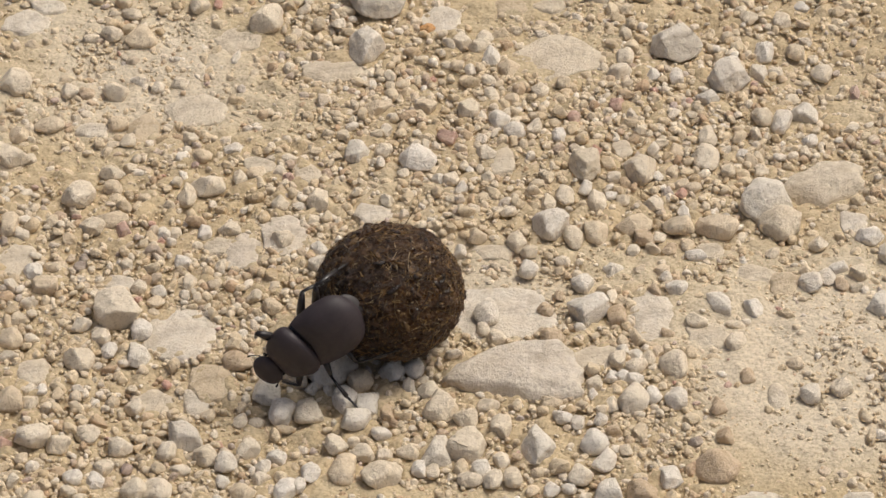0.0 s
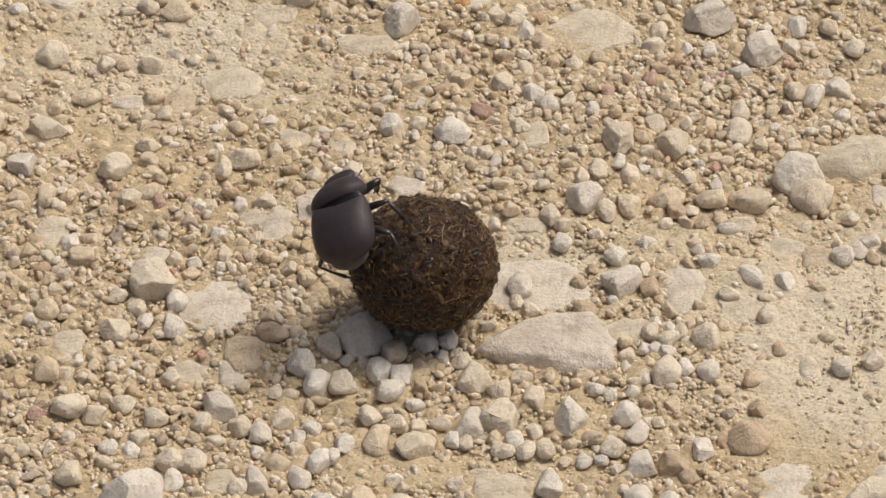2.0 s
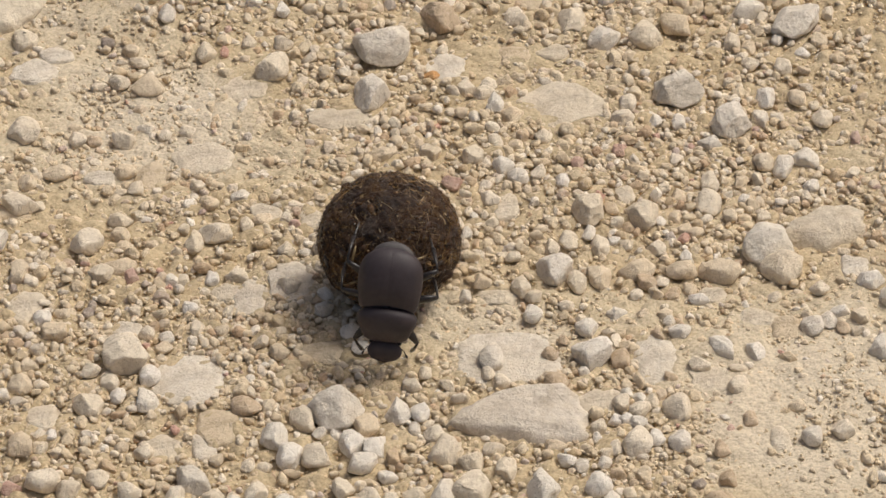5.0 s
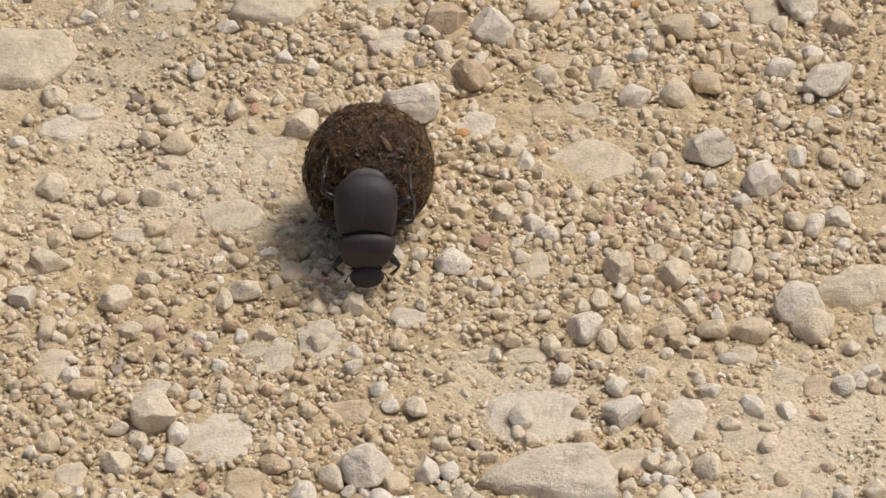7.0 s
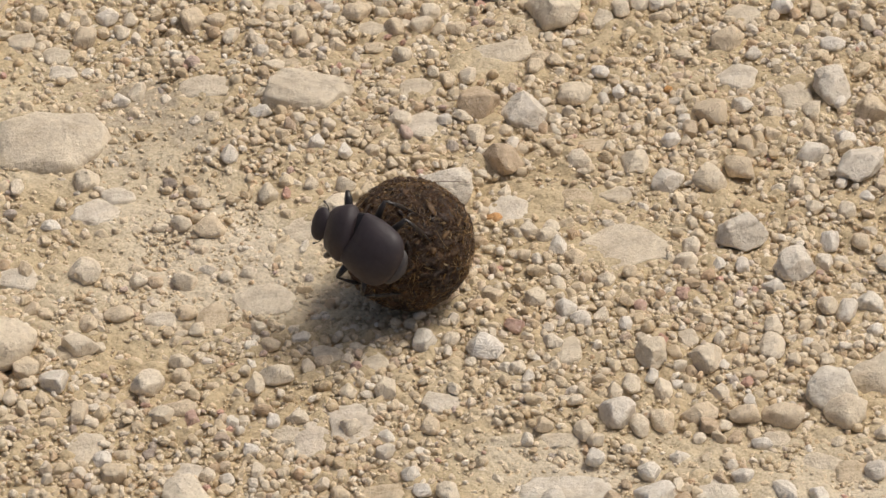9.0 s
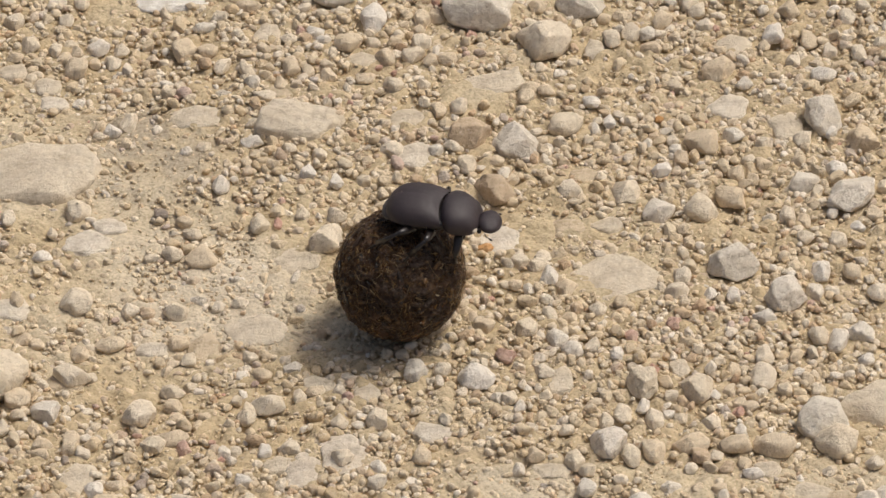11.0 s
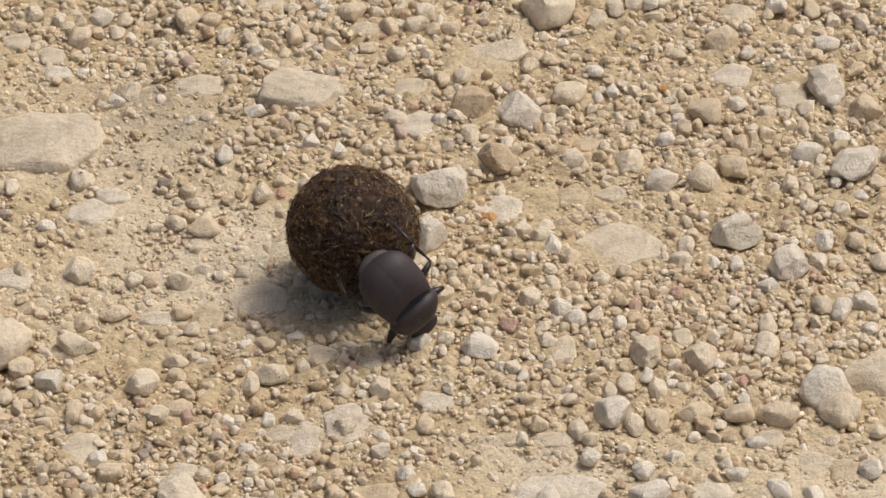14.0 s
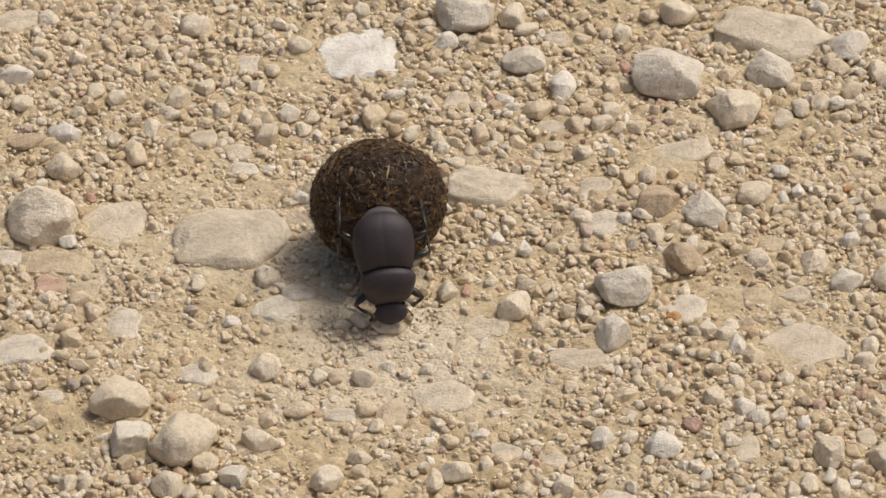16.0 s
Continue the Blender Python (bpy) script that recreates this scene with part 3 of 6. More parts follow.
stone(93.4, 146.4, 3.1, 2.8, 2.0, 0, "grey", "round", sink=0.2)
stone(103.9, 172.6, 4.0, 4.8, 3.0, 0, "white", "round", sink=0.2)
stone(110.2, 185.4, 4.0, 4.2, 3.0, -32, "tan", "round", sink=0.2)
stone(116.3, 169.9, 3.2, 4.9, 2.4, 0, "tan", "round", sink=0.2)
stone(110.1, 159.0, 2.7, 3.1, 2.0, 0, "pale", "round", sink=0.2)
stone(100.8, 167.2, 2.2, 3.2, 1.6, 0, "tan", "round", sink=0.2)
stone(94.0, 193.2, 1.6, 2.2, 1.2, 0, "white", "round", sink=0.2)
stone(120.3, 150.8, 4.5, 3.5, 2.5, 0, "white", "round", sink=0.2)
stone(119.2, 127.2, 7.2, 8.2, 5.0, -26, "grey", "block", sink=0.2)
stone(121.2, 120.3, 2.3, 3.5, 1.7, 0, "white", "round", sink=0.2)
stone(111.7, 116.9, 3.1, 4.3, 2.1, 0, "pale", "block", sink=0.2)
stone(98.9, 113.8, 3.1, 3.0, 2.2, 0, "pale", "round", sink=0.2)
stone(88.7, 118.2, 3.6, 3.5, 2.5, 0, "white", "round", sink=0.2)
stone(78.2, 114.2, 6.1, 5.7, 3.8, -23, "tan", "block", sink=0.2)
stone(131.9, 115.9, 5.2, 6.4, 3.7, 0, "tan", "block", sink=0.2)
stone(132.6, 162.1, 2.9, 4.3, 2.1, 0, "pale", "round", sink=0.2)
stone(122.8, 163.8, 2.7, 3.4, 2.0, 0, "pale", "round", sink=0.2)
stone(135.4, 187.8, 2.9, 2.8, 2.0, 0, "pale", "round", sink=0.2)
stone(129.3, 181.2, 3.1, 3.9, 2.3, 0, "pale", "round", sink=0.2)
stone(116.3, 193.0, 5.4, 2.1, 1.5, 0, "tan", "round", sink=0.2)
stone(109.6, 195.0, 2.9, 2.5, 1.8, 0, "pale", "round", sink=0.2)
stone(126.0, 194.6, 2.2, 3.0, 1.6, 0, "tan", "round", sink=0.2)
stone(142.6, 177.1, 1.8, 2.7, 1.3, 0, "white", "round", sink=0.2)
stone(140.2, 167.0, 2.7, 2.8, 2.0, 0, "pale", "round", sink=0.2)
stone(16.1, 112.0, 7.7, 6.9, 4.6, 0, "grey", "block", sink=0.2)
stone(1.0, 115.1, 7.2, 6.2, 4.5, 0, "brown", "round", sink=0.2)
stone(-2.7, 130.5, 3.1, 3.6, 2.3, 0, "pale", "round", sink=0.2)
stone(41.8, 134.5, 3.2, 3.5, 2.4, 0, "white", "round", sink=0.2)
stone(47.7, 125.4, 2.3, 3.5, 1.7, 0, "white", "round", sink=0.2)
stone(42.6, 121.2, 2.2, 3.2, 1.6, 0, "grey", "round", sink=0.2)
stone(32.8, 122.1, 6.3, 5.0, 3.3, 26, "pale", "block", sink=0.2)
stone(26.7, 141.0, 3.2, 2.8, 2.0, 0, "tan", "round", sink=0.2)
stone(20.0, 136.7, 3.2, 3.2, 2.3, 0, "tan", "round", sink=0.2)
stone(0.1, 100.0, 3.1, 4.6, 2.1, 0, "pale", "block", sink=0.2)
stone(9.9, 103.2, 2.7, 2.5, 1.8, 0, "tan", "round", sink=0.2)
stone(9.1, 86.8, 6.7, 7.5, 4.7, 0, "brown", "block", sink=0.2)
stone(34.2, 87.8, 4.1, 3.5, 2.4, -20, "pale", "block", sink=0.2)
stone(52.3, 88.6, 4.9, 7.3, 3.4, 0, "pale", "block", sink=0.2)
stone(63.2, 76.8, 4.5, 6.2, 3.3, -38, "grey", "round", sink=0.2)
stone(64.2, 100.6, 3.6, 3.3, 2.2, 0, "white", "block", sink=0.2)
stone(77.2, 77.9, 5.9, 5.9, 3.9, 58, "pale", "block", sink=0.2)
stone(86.7, 84.2, 4.9, 5.6, 3.4, 0, "tan", "block", sink=0.2)
stone(111.2, 92.0, 5.6, 4.5, 3.0, 0, "white", "block", sink=0.2)
stone(122.2, 99.4, 3.6, 3.5, 2.4, 0, "white", "block", sink=0.2)
stone(126.1, 83.3, 6.8, 9.0, 4.8, -26, "grey", "block", sink=0.2)
stone(119.8, 76.0, 2.2, 3.0, 1.6, 0, "grey", "round", sink=0.2)
stone(105.0, 75.6, 2.9, 4.0, 2.1, 0, "pale", "round", sink=0.2)
stone(110.4, 72.0, 2.3, 3.5, 1.7, 0, "tan", "round", sink=0.2)
stone(127.8, 68.5, 2.7, 2.3, 1.7, 0, "white", "round", sink=0.2)
stone(133.7, 74.7, 3.1, 3.0, 2.2, 0, "tan", "round", sink=0.2)
stone(98.5, 103.3, 3.1, 2.8, 2.0, 0, "tan", "round", sink=0.2)
stone(89.0, 97.6, 3.1, 3.6, 2.3, 0, "tan", "round", sink=0.2)
stone(94.6, 96.0, 2.2, 3.2, 1.6, 0, "tan", "round", sink=0.2)
stone(114.5, 104.2, 2.2, 2.1, 1.5, 0, "tan", "round", sink=0.2)
stone(137.2, 89.4, 2.2, 3.3, 1.7, 0, "pale", "round", sink=0.2)
stone(109.9, 106.4, 2.5, 3.8, 1.9, 0, "tan", "round", sink=0.2)
stone(69.1, 111.6, 2.3, 3.2, 1.7, 0, "white", "round", sink=0.2)
stone(64.4, 127.7, 1.6, 1.6, 1.2, 0, "orange", "round", sink=0.2)
stone(9.4, 71.3, 2.2, 3.0, 1.6, 0, "pale", "round", sink=0.2)
stone(-125.7, 29.2, 5.6, 4.8, 3.5, -20, "pale", "round", sink=0.2)
stone(-93.1, 27.1, 4.1, 4.2, 3.0, -48, "pale", "round", sink=0.2)
stone(-102.8, 26.3, 2.7, 2.8, 2.0, 0, "brown", "round", sink=0.2)
stone(-86.3, 53.0, 5.4, 4.7, 3.1, 0, "tan", "block", sink=0.2)
stone(-95.6, 54.9, 3.6, 3.5, 2.5, 0, "pale", "round", sink=0.2)
stone(-89.6, 65.5, 3.6, 2.8, 2.0, 0, "pale", "round", sink=0.2)
stone(-46.0, 61.1, 5.8, 6.0, 4.3, 0, "pale", "round", sink=0.2)
stone(-137.9, 52.9, 3.6, 2.5, 1.8, 0, "white", "round", sink=0.2)
stone(-123.6, 4.8, 3.1, 3.7, 2.1, 0, "tan", "block", sink=0.2)
stone(-92.2, 10.4, 3.6, 3.2, 2.3, 0, "tan", "round", sink=0.2)
stone(-132.9, -25.1, 4.5, 5.5, 3.1, 0, "white", "block", sink=0.2)
stone(-103.3, -26.0, 5.2, 6.0, 3.9, -32, "pale", "round", sink=0.2)
stone(-93.1, -14.1, 4.1, 3.5, 2.5, 0, "pale", "round", sink=0.2)
stone(-62.9, -21.5, 5.9, 4.6, 3.3, -11, "pale", "round", sink=0.2)
stone(-69.4, -25.8, 3.1, 4.6, 2.3, 0, "pale", "round", sink=0.2)
stone(-92.8, -21.6, 3.2, 3.0, 2.2, 0, "tan", "round", sink=0.2)
stone(-52.7, -17.1, 2.3, 3.5, 1.7, 0, "pale", "round", sink=0.2)
stone(-88.5, -42.4, 2.3, 3.5, 1.6, 0, "red", "block", sink=0.2)
stone(-98.3, -41.6, 4.1, 3.0, 2.2, 0, "pale", "round", sink=0.2)
stone(-76.0, -44.0, 2.3, 2.9, 1.7, 0, "white", "round", sink=0.2)
stone(-72.1, -43.6, 2.0, 3.0, 1.5, 0, "pale", "round", sink=0.2)
stone(-63.3, -43.3, 2.5, 3.5, 1.9, 0, "white", "round", sink=0.2)
stone(-55.7, -41.4, 4.0, 3.2, 2.3, 0, "pale", "round", sink=0.2)
stone(-28.3, -29.5, 3.6, 4.4, 2.7, 0, "pale", "round", sink=0.2)
stone(-16.0, -5.9, 4.0, 4.9, 2.9, 0, "white", "round", sink=0.2)
stone(-7.9, -4.9, 3.2, 3.2, 2.3, 0, "pale", "round", sink=0.2)
stone(-38.7, -47.7, 3.6, 3.5, 2.5, 0, "pale", "round", sink=0.2)
stone(-14.0, -46.2, 3.2, 4.2, 2.4, 0, "tan", "round", sink=0.2)
stone(-142.1, -19.5, 4.5, 4.2, 3.0, 0, "tan", "round", sink=0.2)
stone(-137.4, 9.3, 2.7, 2.3, 1.7, 0, "tan", "round", sink=0.2)
stone(-132.9, -41.0, 3.6, 3.2, 2.3, 0, "tan", "round", sink=0.2)
stone(-124.1, -40.9, 3.1, 4.6, 2.3, 0, "tan", "round", sink=0.2)
stone(-125.5, -48.3, 1.4, 2.0, 1.1, 0, "dark", "round", sink=0.2)
stone(26.7, 42.3, 2.9, 4.3, 2.0, 0, "white", "block", sink=0.2)
stone(15.7, 37.3, 2.5, 2.3, 1.7, 0, "tan", "round", sink=0.2)
stone(19.9, 35.5, 2.0, 3.0, 1.5, 0, "grey", "round", sink=0.2)
stone(23.1, 46.6, 4.0, 3.0, 2.2, 0, "pale", "round", sink=0.2)
stone(42.0, 24.9, 3.1, 3.3, 2.3, 0, "pale", "round", sink=0.2)
stone(69.8, 42.3, 3.1, 3.9, 2.3, 0, "pale", "round", sink=0.2)
stone(67.8, 34.6, 4.1, 3.9, 2.8, 0, "pale", "round", sink=0.2)
stone(86.4, 48.9, 8.3, 8.0, 5.4, 0, "grey", "block", sink=0.2)
stone(86.0, 33.3, 2.5, 3.5, 1.9, 0, "grey", "round", sink=0.2)
stone(78.7, 34.0, 2.2, 3.0, 1.6, 0, "white", "round", sink=0.2)
stone(102.9, 32.1, 7.2, 6.5, 4.7, 26, "grey", "round", sink=0.2)
stone(112.5, 35.1, 3.1, 4.2, 2.3, 0, "grey", "round", sink=0.2)
stone(114.8, 44.7, 3.2, 4.6, 2.3, 0, "white", "block", sink=0.2)
stone(95.6, 22.2, 4.0, 3.0, 2.2, 0, "white", "round", sink=0.2)
stone(112.5, 12.8, 3.6, 4.0, 2.7, 0, "pale", "round", sink=0.2)
stone(118.8, 10.7, 3.6, 5.1, 2.5, 0, "grey", "block", sink=0.2)
stone(126.2, 16.2, 4.5, 4.3, 2.8, 0, "white", "block", sink=0.2)
stone(127.4, 2.6, 2.7, 3.1, 2.0, 0, "white", "round", sink=0.2)
stone(124.9, 45.2, 3.2, 4.2, 2.4, 0, "tan", "round", sink=0.2)
stone(130.3, 42.4, 1.8, 2.7, 1.3, 0, "pale", "round", sink=0.2)
stone(132.6, 34.9, 3.6, 4.4, 2.7, 0, "pale", "round", sink=0.2)
stone(121.0, 61.3, 3.1, 4.2, 2.3, 0, "pale", "round", sink=0.2)
stone(110.6, 62.7, 3.2, 3.2, 2.3, 0, "pale", "round", sink=0.2)
stone(29.1, 9.0, 3.6, 4.0, 2.7, 0, "white", "round", sink=0.2)
stone(19.2, 14.7, 3.6, 4.4, 2.5, 0, "pale", "block", sink=0.2)
stone(5.6, 16.3, 3.6, 3.2, 2.3, 0, "tan", "round", sink=0.2)
stone(40.0, 6.6, 2.7, 4.0, 2.0, 0, "pale", "round", sink=0.2)
stone(33.6, 3.5, 3.6, 3.5, 2.5, 0, "grey", "round", sink=0.2)
stone(52.7, 12.0, 2.2, 3.2, 1.6, 0, "red", "round", sink=0.2)
stone(66.4, 18.1, 2.5, 2.9, 1.9, 0, "red", "round", sink=0.2)
stone(48.0, 2.5, 2.5, 3.2, 1.9, 0, "white", "round", sink=0.2)
stone(95.0, 3.7, 3.2, 4.2, 2.4, 0, "pale", "round", sink=0.2)
stone(94.1, -6.6, 4.5, 6.3, 3.1, 0, "pale", "block", sink=0.2)
stone(55.4, -12.7, 5.2, 7.6, 3.9, 0, "pale", "round", sink=0.2)
stone(72.8, -14.0, 5.2, 5.7, 3.7, 0, "pale", "block", sink=0.2)
stone(64.7, -17.0, 2.5, 2.5, 1.8, 0, "pale", "round", sink=0.2)
stone(63.0, -10.7, 2.7, 3.1, 2.0, 0, "tan", "round", sink=0.2)
stone(78.7, -15.2, 1.8, 2.7, 1.3, 0, "white", "round", sink=0.2)
stone(22.6, -13.8, 1.4, 2.2, 1.1, 0, "pale", "round", sink=0.2)
stone(17.6, -12.5, 1.6, 2.4, 1.2, 0, "pale", "round", sink=0.2)
stone(12.4, 0.3, 3.8, 3.0, 2.2, -58, "red", "round", sink=0.2)
stone(2.9, -10.7, 5.9, 5.4, 3.6, -20, "white", "block", sink=0.2)
stone(13.6, -19.9, 2.7, 2.8, 2.0, 0, "pale", "round", sink=0.2)
stone(-1.6, -16.9, 2.0, 2.1, 1.5, 0, "pale", "round", sink=0.2)
stone(55.6, -23.0, 2.3, 3.5, 1.7, 0, "white", "round", sink=0.2)
stone(59.1, -28.3, 3.1, 4.6, 2.3, 0, "pale", "round", sink=0.2)
stone(49.3, -27.0, 3.2, 4.5, 2.4, 0, "pale", "round", sink=0.2)
stone(43.9, -30.3, 2.5, 3.8, 1.9, 0, "pale", "round", sink=0.2)
stone(44.9, -41.9, 5.9, 6.3, 4.4, 26, "grey", "round", sink=0.2)
stone(51.6, -46.6, 3.2, 4.9, 2.4, 13, "pale", "round", sink=0.2)
stone(58.7, -43.7, 5.0, 3.9, 2.8, -71, "tan", "round", sink=0.2)
stone(70.3, -39.6, 5.9, 4.3, 2.8, 0, "tan", "block", sink=0.2)
stone(84.5, -39.8, 5.4, 4.6, 3.3, 0, "tan", "round", sink=0.2)
stone(96.4, -40.6, 6.7, 5.0, 3.3, 0, "tan", "block", sink=0.2)
stone(73.7, -45.5, 3.6, 3.2, 2.3, 0, "brown", "round", sink=0.2)
stone(111.6, -28.5, 8.6, 8.7, 5.8, 20, "white", "block", sink=0.2)
stone(116.0, -37.8, 6.7, 6.9, 4.6, 58, "pale", "block", sink=0.2)
stone(127.6, -48.4, 3.1, 2.8, 2.0, 0, "pale", "round", sink=0.2)
stone(33.8, -48.8, 3.2, 4.9, 2.4, 0, "pale", "round", sink=0.2)
stone(37.3, -53.5, 3.1, 3.0, 2.2, 0, "pale", "round", sink=0.2)
stone(21.5, -46.2, 3.2, 3.5, 2.4, 0, "tan", "round", sink=0.2)
stone(16.1, -52.5, 2.3, 2.9, 1.7, 0, "grey", "round", sink=0.2)
stone(70.0, -51.1, 2.3, 2.6, 1.7, 0, "pale", "round", sink=0.2)
stone(86.9, -48.3, 2.3, 3.2, 1.7, 0, "tan", "round", sink=0.2)
stone(89.6, -21.0, 3.1, 2.3, 1.7, 0, "tan", "round", sink=0.2)
stone(-115.8, -63.0, 3.1, 3.6, 2.3, 0, "white", "round", sink=0.2)
stone(-111.9, -70.0, 4.5, 3.9, 2.8, 0, "tan", "round", sink=0.2)
stone(-89.6, -82.1, 7.7, 7.2, 5.2, 16, "pale", "round", sink=0.2)
stone(-81.5, -89.8, 3.6, 4.0, 2.7, 0, "white", "round", sink=0.2)
stone(-82.0, -100.8, 3.8, 4.4, 2.6, 0, "white", "block", sink=0.2)
stone(-100.1, -103.7, 4.9, 5.6, 3.4, 0, "pale", "block", sink=0.2)
stone(-93.6, -93.5, 3.1, 3.3, 2.3, 0, "pale", "round", sink=0.2)
stone(-99.8, -88.2, 3.2, 3.2, 2.3, 0, "pale", "round", sink=0.2)
stone(-83.0, -69.6, 2.7, 2.8, 2.0, 0, "pale", "round", sink=0.2)
stone(-76.8, -71.0, 2.7, 3.1, 2.0, 0, "white", "round", sink=0.2)
stone(-77.6, -76.3, 3.1, 2.8, 2.0, 0, "tan", "round", sink=0.2)
stone(-67.3, -66.8, 2.3, 3.5, 1.7, 0, "pale", "round", sink=0.2)
stone(-51.7, -102.8, 5.0, 3.8, 2.5, 0, "brown", "block", sink=0.2)
stone(-41.6, -77.8, 3.1, 3.3, 2.3, 0, "tan", "round", sink=0.2)
stone(-121.3, -95.1, 4.0, 4.2, 2.9, 0, "tan", "round", sink=0.2)
stone(-120.0, -122.3, 4.1, 4.8, 3.1, 0, "tan", "round", sink=0.2)
stone(-110.8, -117.5, 2.0, 2.4, 1.5, 0, "white", "round", sink=0.2)
stone(-42.8, -116.2, 4.5, 5.6, 3.3, 0, "white", "round", sink=0.2)
stone(-34.3, -108.2, 4.0, 5.9, 2.8, 0, "pale", "block", sink=0.2)
stone(-37.5, -125.2, 4.5, 5.6, 3.3, 0, "white", "round", sink=0.2)
stone(-29.8, -125.2, 4.7, 5.6, 3.3, 0, "pale", "block", sink=0.2)
stone(-23.9, -105.3, 8.8, 9.0, 6.5, 0, "grey", "round", sink=0.2)
stone(-14.4, -112.3, 4.0, 4.8, 3.0, 0, "tan", "round", sink=0.2)
stone(-4.9, -105.8, 4.1, 5.5, 2.9, 0, "white", "block", sink=0.2)
stone(2.0, -106.8, 3.2, 4.2, 2.4, 0, "white", "round", sink=0.2)
stone(-0.5, -93.7, 3.2, 3.0, 2.2, 0, "pale", "round", sink=0.2)
stone(3.8, -88.2, 2.3, 2.9, 1.7, 0, "pale", "round", sink=0.2)
stone(-19.0, -121.2, 4.0, 5.2, 2.9, 0, "white", "round", sink=0.2)
stone(-12.1, -122.8, 3.8, 5.3, 2.6, 0, "white", "block", sink=0.2)
stone(-15.5, -130.4, 4.9, 4.6, 3.3, 0, "white", "round", sink=0.2)
stone(-28.7, -114.6, 2.7, 2.5, 1.8, 0, "white", "round", sink=0.2)
stone(-23.8, -115.2, 2.0, 2.4, 1.5, 0, "white", "round", sink=0.2)
stone(6.3, -117.2, 3.6, 3.5, 2.5, 0, "pale", "round", sink=0.2)
stone(9.7, -125.5, 5.4, 5.3, 3.5, 0, "pale", "block", sink=0.2)
stone(0.3, -114.1, 2.2, 3.2, 1.6, 0, "grey", "round", sink=0.2)
stone(-16.3, -76.5, 3.2, 3.0, 2.2, 0, "white", "round", sink=0.2)
stone(-8.4, -77.7, 3.8, 4.6, 2.8, 0, "pale", "round", sink=0.2)
stone(-27.8, -57.9, 3.2, 3.2, 2.3, 0, "grey", "round", sink=0.2)
stone(-19.8, -68.6, 3.2, 3.0, 2.2, 0, "white", "round", sink=0.2)
stone(23.9, -82.7, 4.0, 5.5, 2.9, 0, "grey", "round", sink=0.2)
stone(23.0, -89.5, 2.2, 3.0, 1.6, 0, "pale", "round", sink=0.2)
stone(27.3, -93.1, 3.1, 2.8, 2.0, 0, "pale", "round", sink=0.2)
stone(44.1, -94.7, 3.8, 3.9, 2.8, 0, "brown", "round", sink=0.2)
stone(46.8, -73.6, 1.8, 2.5, 1.3, 0, "brown", "round", sink=0.2)
stone(42.3, -80.6, 2.7, 2.8, 2.0, 0, "brown", "round", sink=0.2)
stone(55.4, -81.9, 6.5, 5.8, 4.2, 0, "white", "round", sink=0.2)
stone(53.9, -68.5, 3.6, 4.0, 2.7, 0, "white", "round", sink=0.2)
stone(64.1, -82.2, 3.2, 4.9, 2.4, 0, "brown", "round", sink=0.2)
stone(37.3, -62.2, 3.2, 3.5, 2.4, 0, "white", "round", sink=0.2)
stone(48.0, -57.7, 2.5, 2.3, 1.7, 0, "pale", "round", sink=0.2)
stone(96.3, -78.2, 5.8, 3.0, 2.2, -60, "white", "round", sink=0.2)
stone(106.2, -79.6, 3.1, 4.6, 2.3, 0, "white", "round", sink=0.2)
stone(88.5, -86.0, 3.6, 2.8, 2.0, 0, "pale", "round", sink=0.2)
stone(100.3, -95.6, 3.6, 4.4, 2.7, 0, "pale", "round", sink=0.2)
stone(124.3, -66.7, 3.8, 4.6, 2.8, 0, "grey", "round", sink=0.2)
stone(129.8, -63.5, 2.7, 4.0, 2.0, 0, "grey", "round", sink=0.2)
stone(133.5, -59.6, 3.2, 3.0, 2.2, 0, "white", "round", sink=0.2)
stone(134.0, -67.3, 2.2, 3.2, 1.6, 0, "brown", "round", sink=0.2)
stone(139.5, -62.5, 3.2, 3.5, 2.4, 0, "pale", "round", sink=0.2)
stone(144.8, -77.5, 4.0, 4.9, 2.9, 0, "white", "round", sink=0.2)
stone(144.0, -45.0, 4.5, 3.5, 2.5, 0, "white", "round", sink=0.2)
stone(148.9, -53.0, 3.1, 4.6, 2.3, 0, "grey", "round", sink=0.2)
stone(82.9, -70.2, 3.6, 3.0, 2.2, 0, "white", "round", sink=0.2)
stone(79.6, -64.5, 2.2, 2.3, 1.6, 0, "grey", "round", sink=0.2)
stone(75.8, -71.2, 2.3, 2.3, 1.7, 0, "brown", "round", sink=0.2)
stone(80.7, -107.7, 4.7, 6.2, 3.5, 0, "pale", "round", sink=0.2)
stone(73.1, -104.0, 2.3, 3.5, 1.7, 0, "pale", "round", sink=0.2)
stone(69.5, -108.2, 3.6, 3.0, 2.2, 0, "pale", "round", sink=0.2)
stone(79.6, -91.4, 2.3, 2.1, 1.5, 0, "brown", "round", sink=0.2)
stone(68.2, -122.4, 4.7, 6.6, 3.3, 0, "pale", "block", sink=0.2)
stone(65.1, -111.7, 2.3, 2.3, 1.7, 0, "white", "round", sink=0.2)
stone(68.5, -113.1, 3.6, 2.5, 1.8, 0, "white", "round", sink=0.2)
stone(74.3, -120.9, 2.7, 4.0, 2.0, 0, "white", "round", sink=0.2)
stone(81.1, -122.6, 3.6, 4.4, 2.7, 0, "grey", "round", sink=0.2)
stone(63.6, -104.2, 2.7, 3.7, 2.0, 0, "pale", "round", sink=0.2)
stone(56.4, -115.0, 2.7, 2.8, 2.0, 0, "pale", "round", sink=0.2)
stone(61.3, -124.6, 2.3, 3.5, 1.7, 0, "pale", "round", sink=0.2)
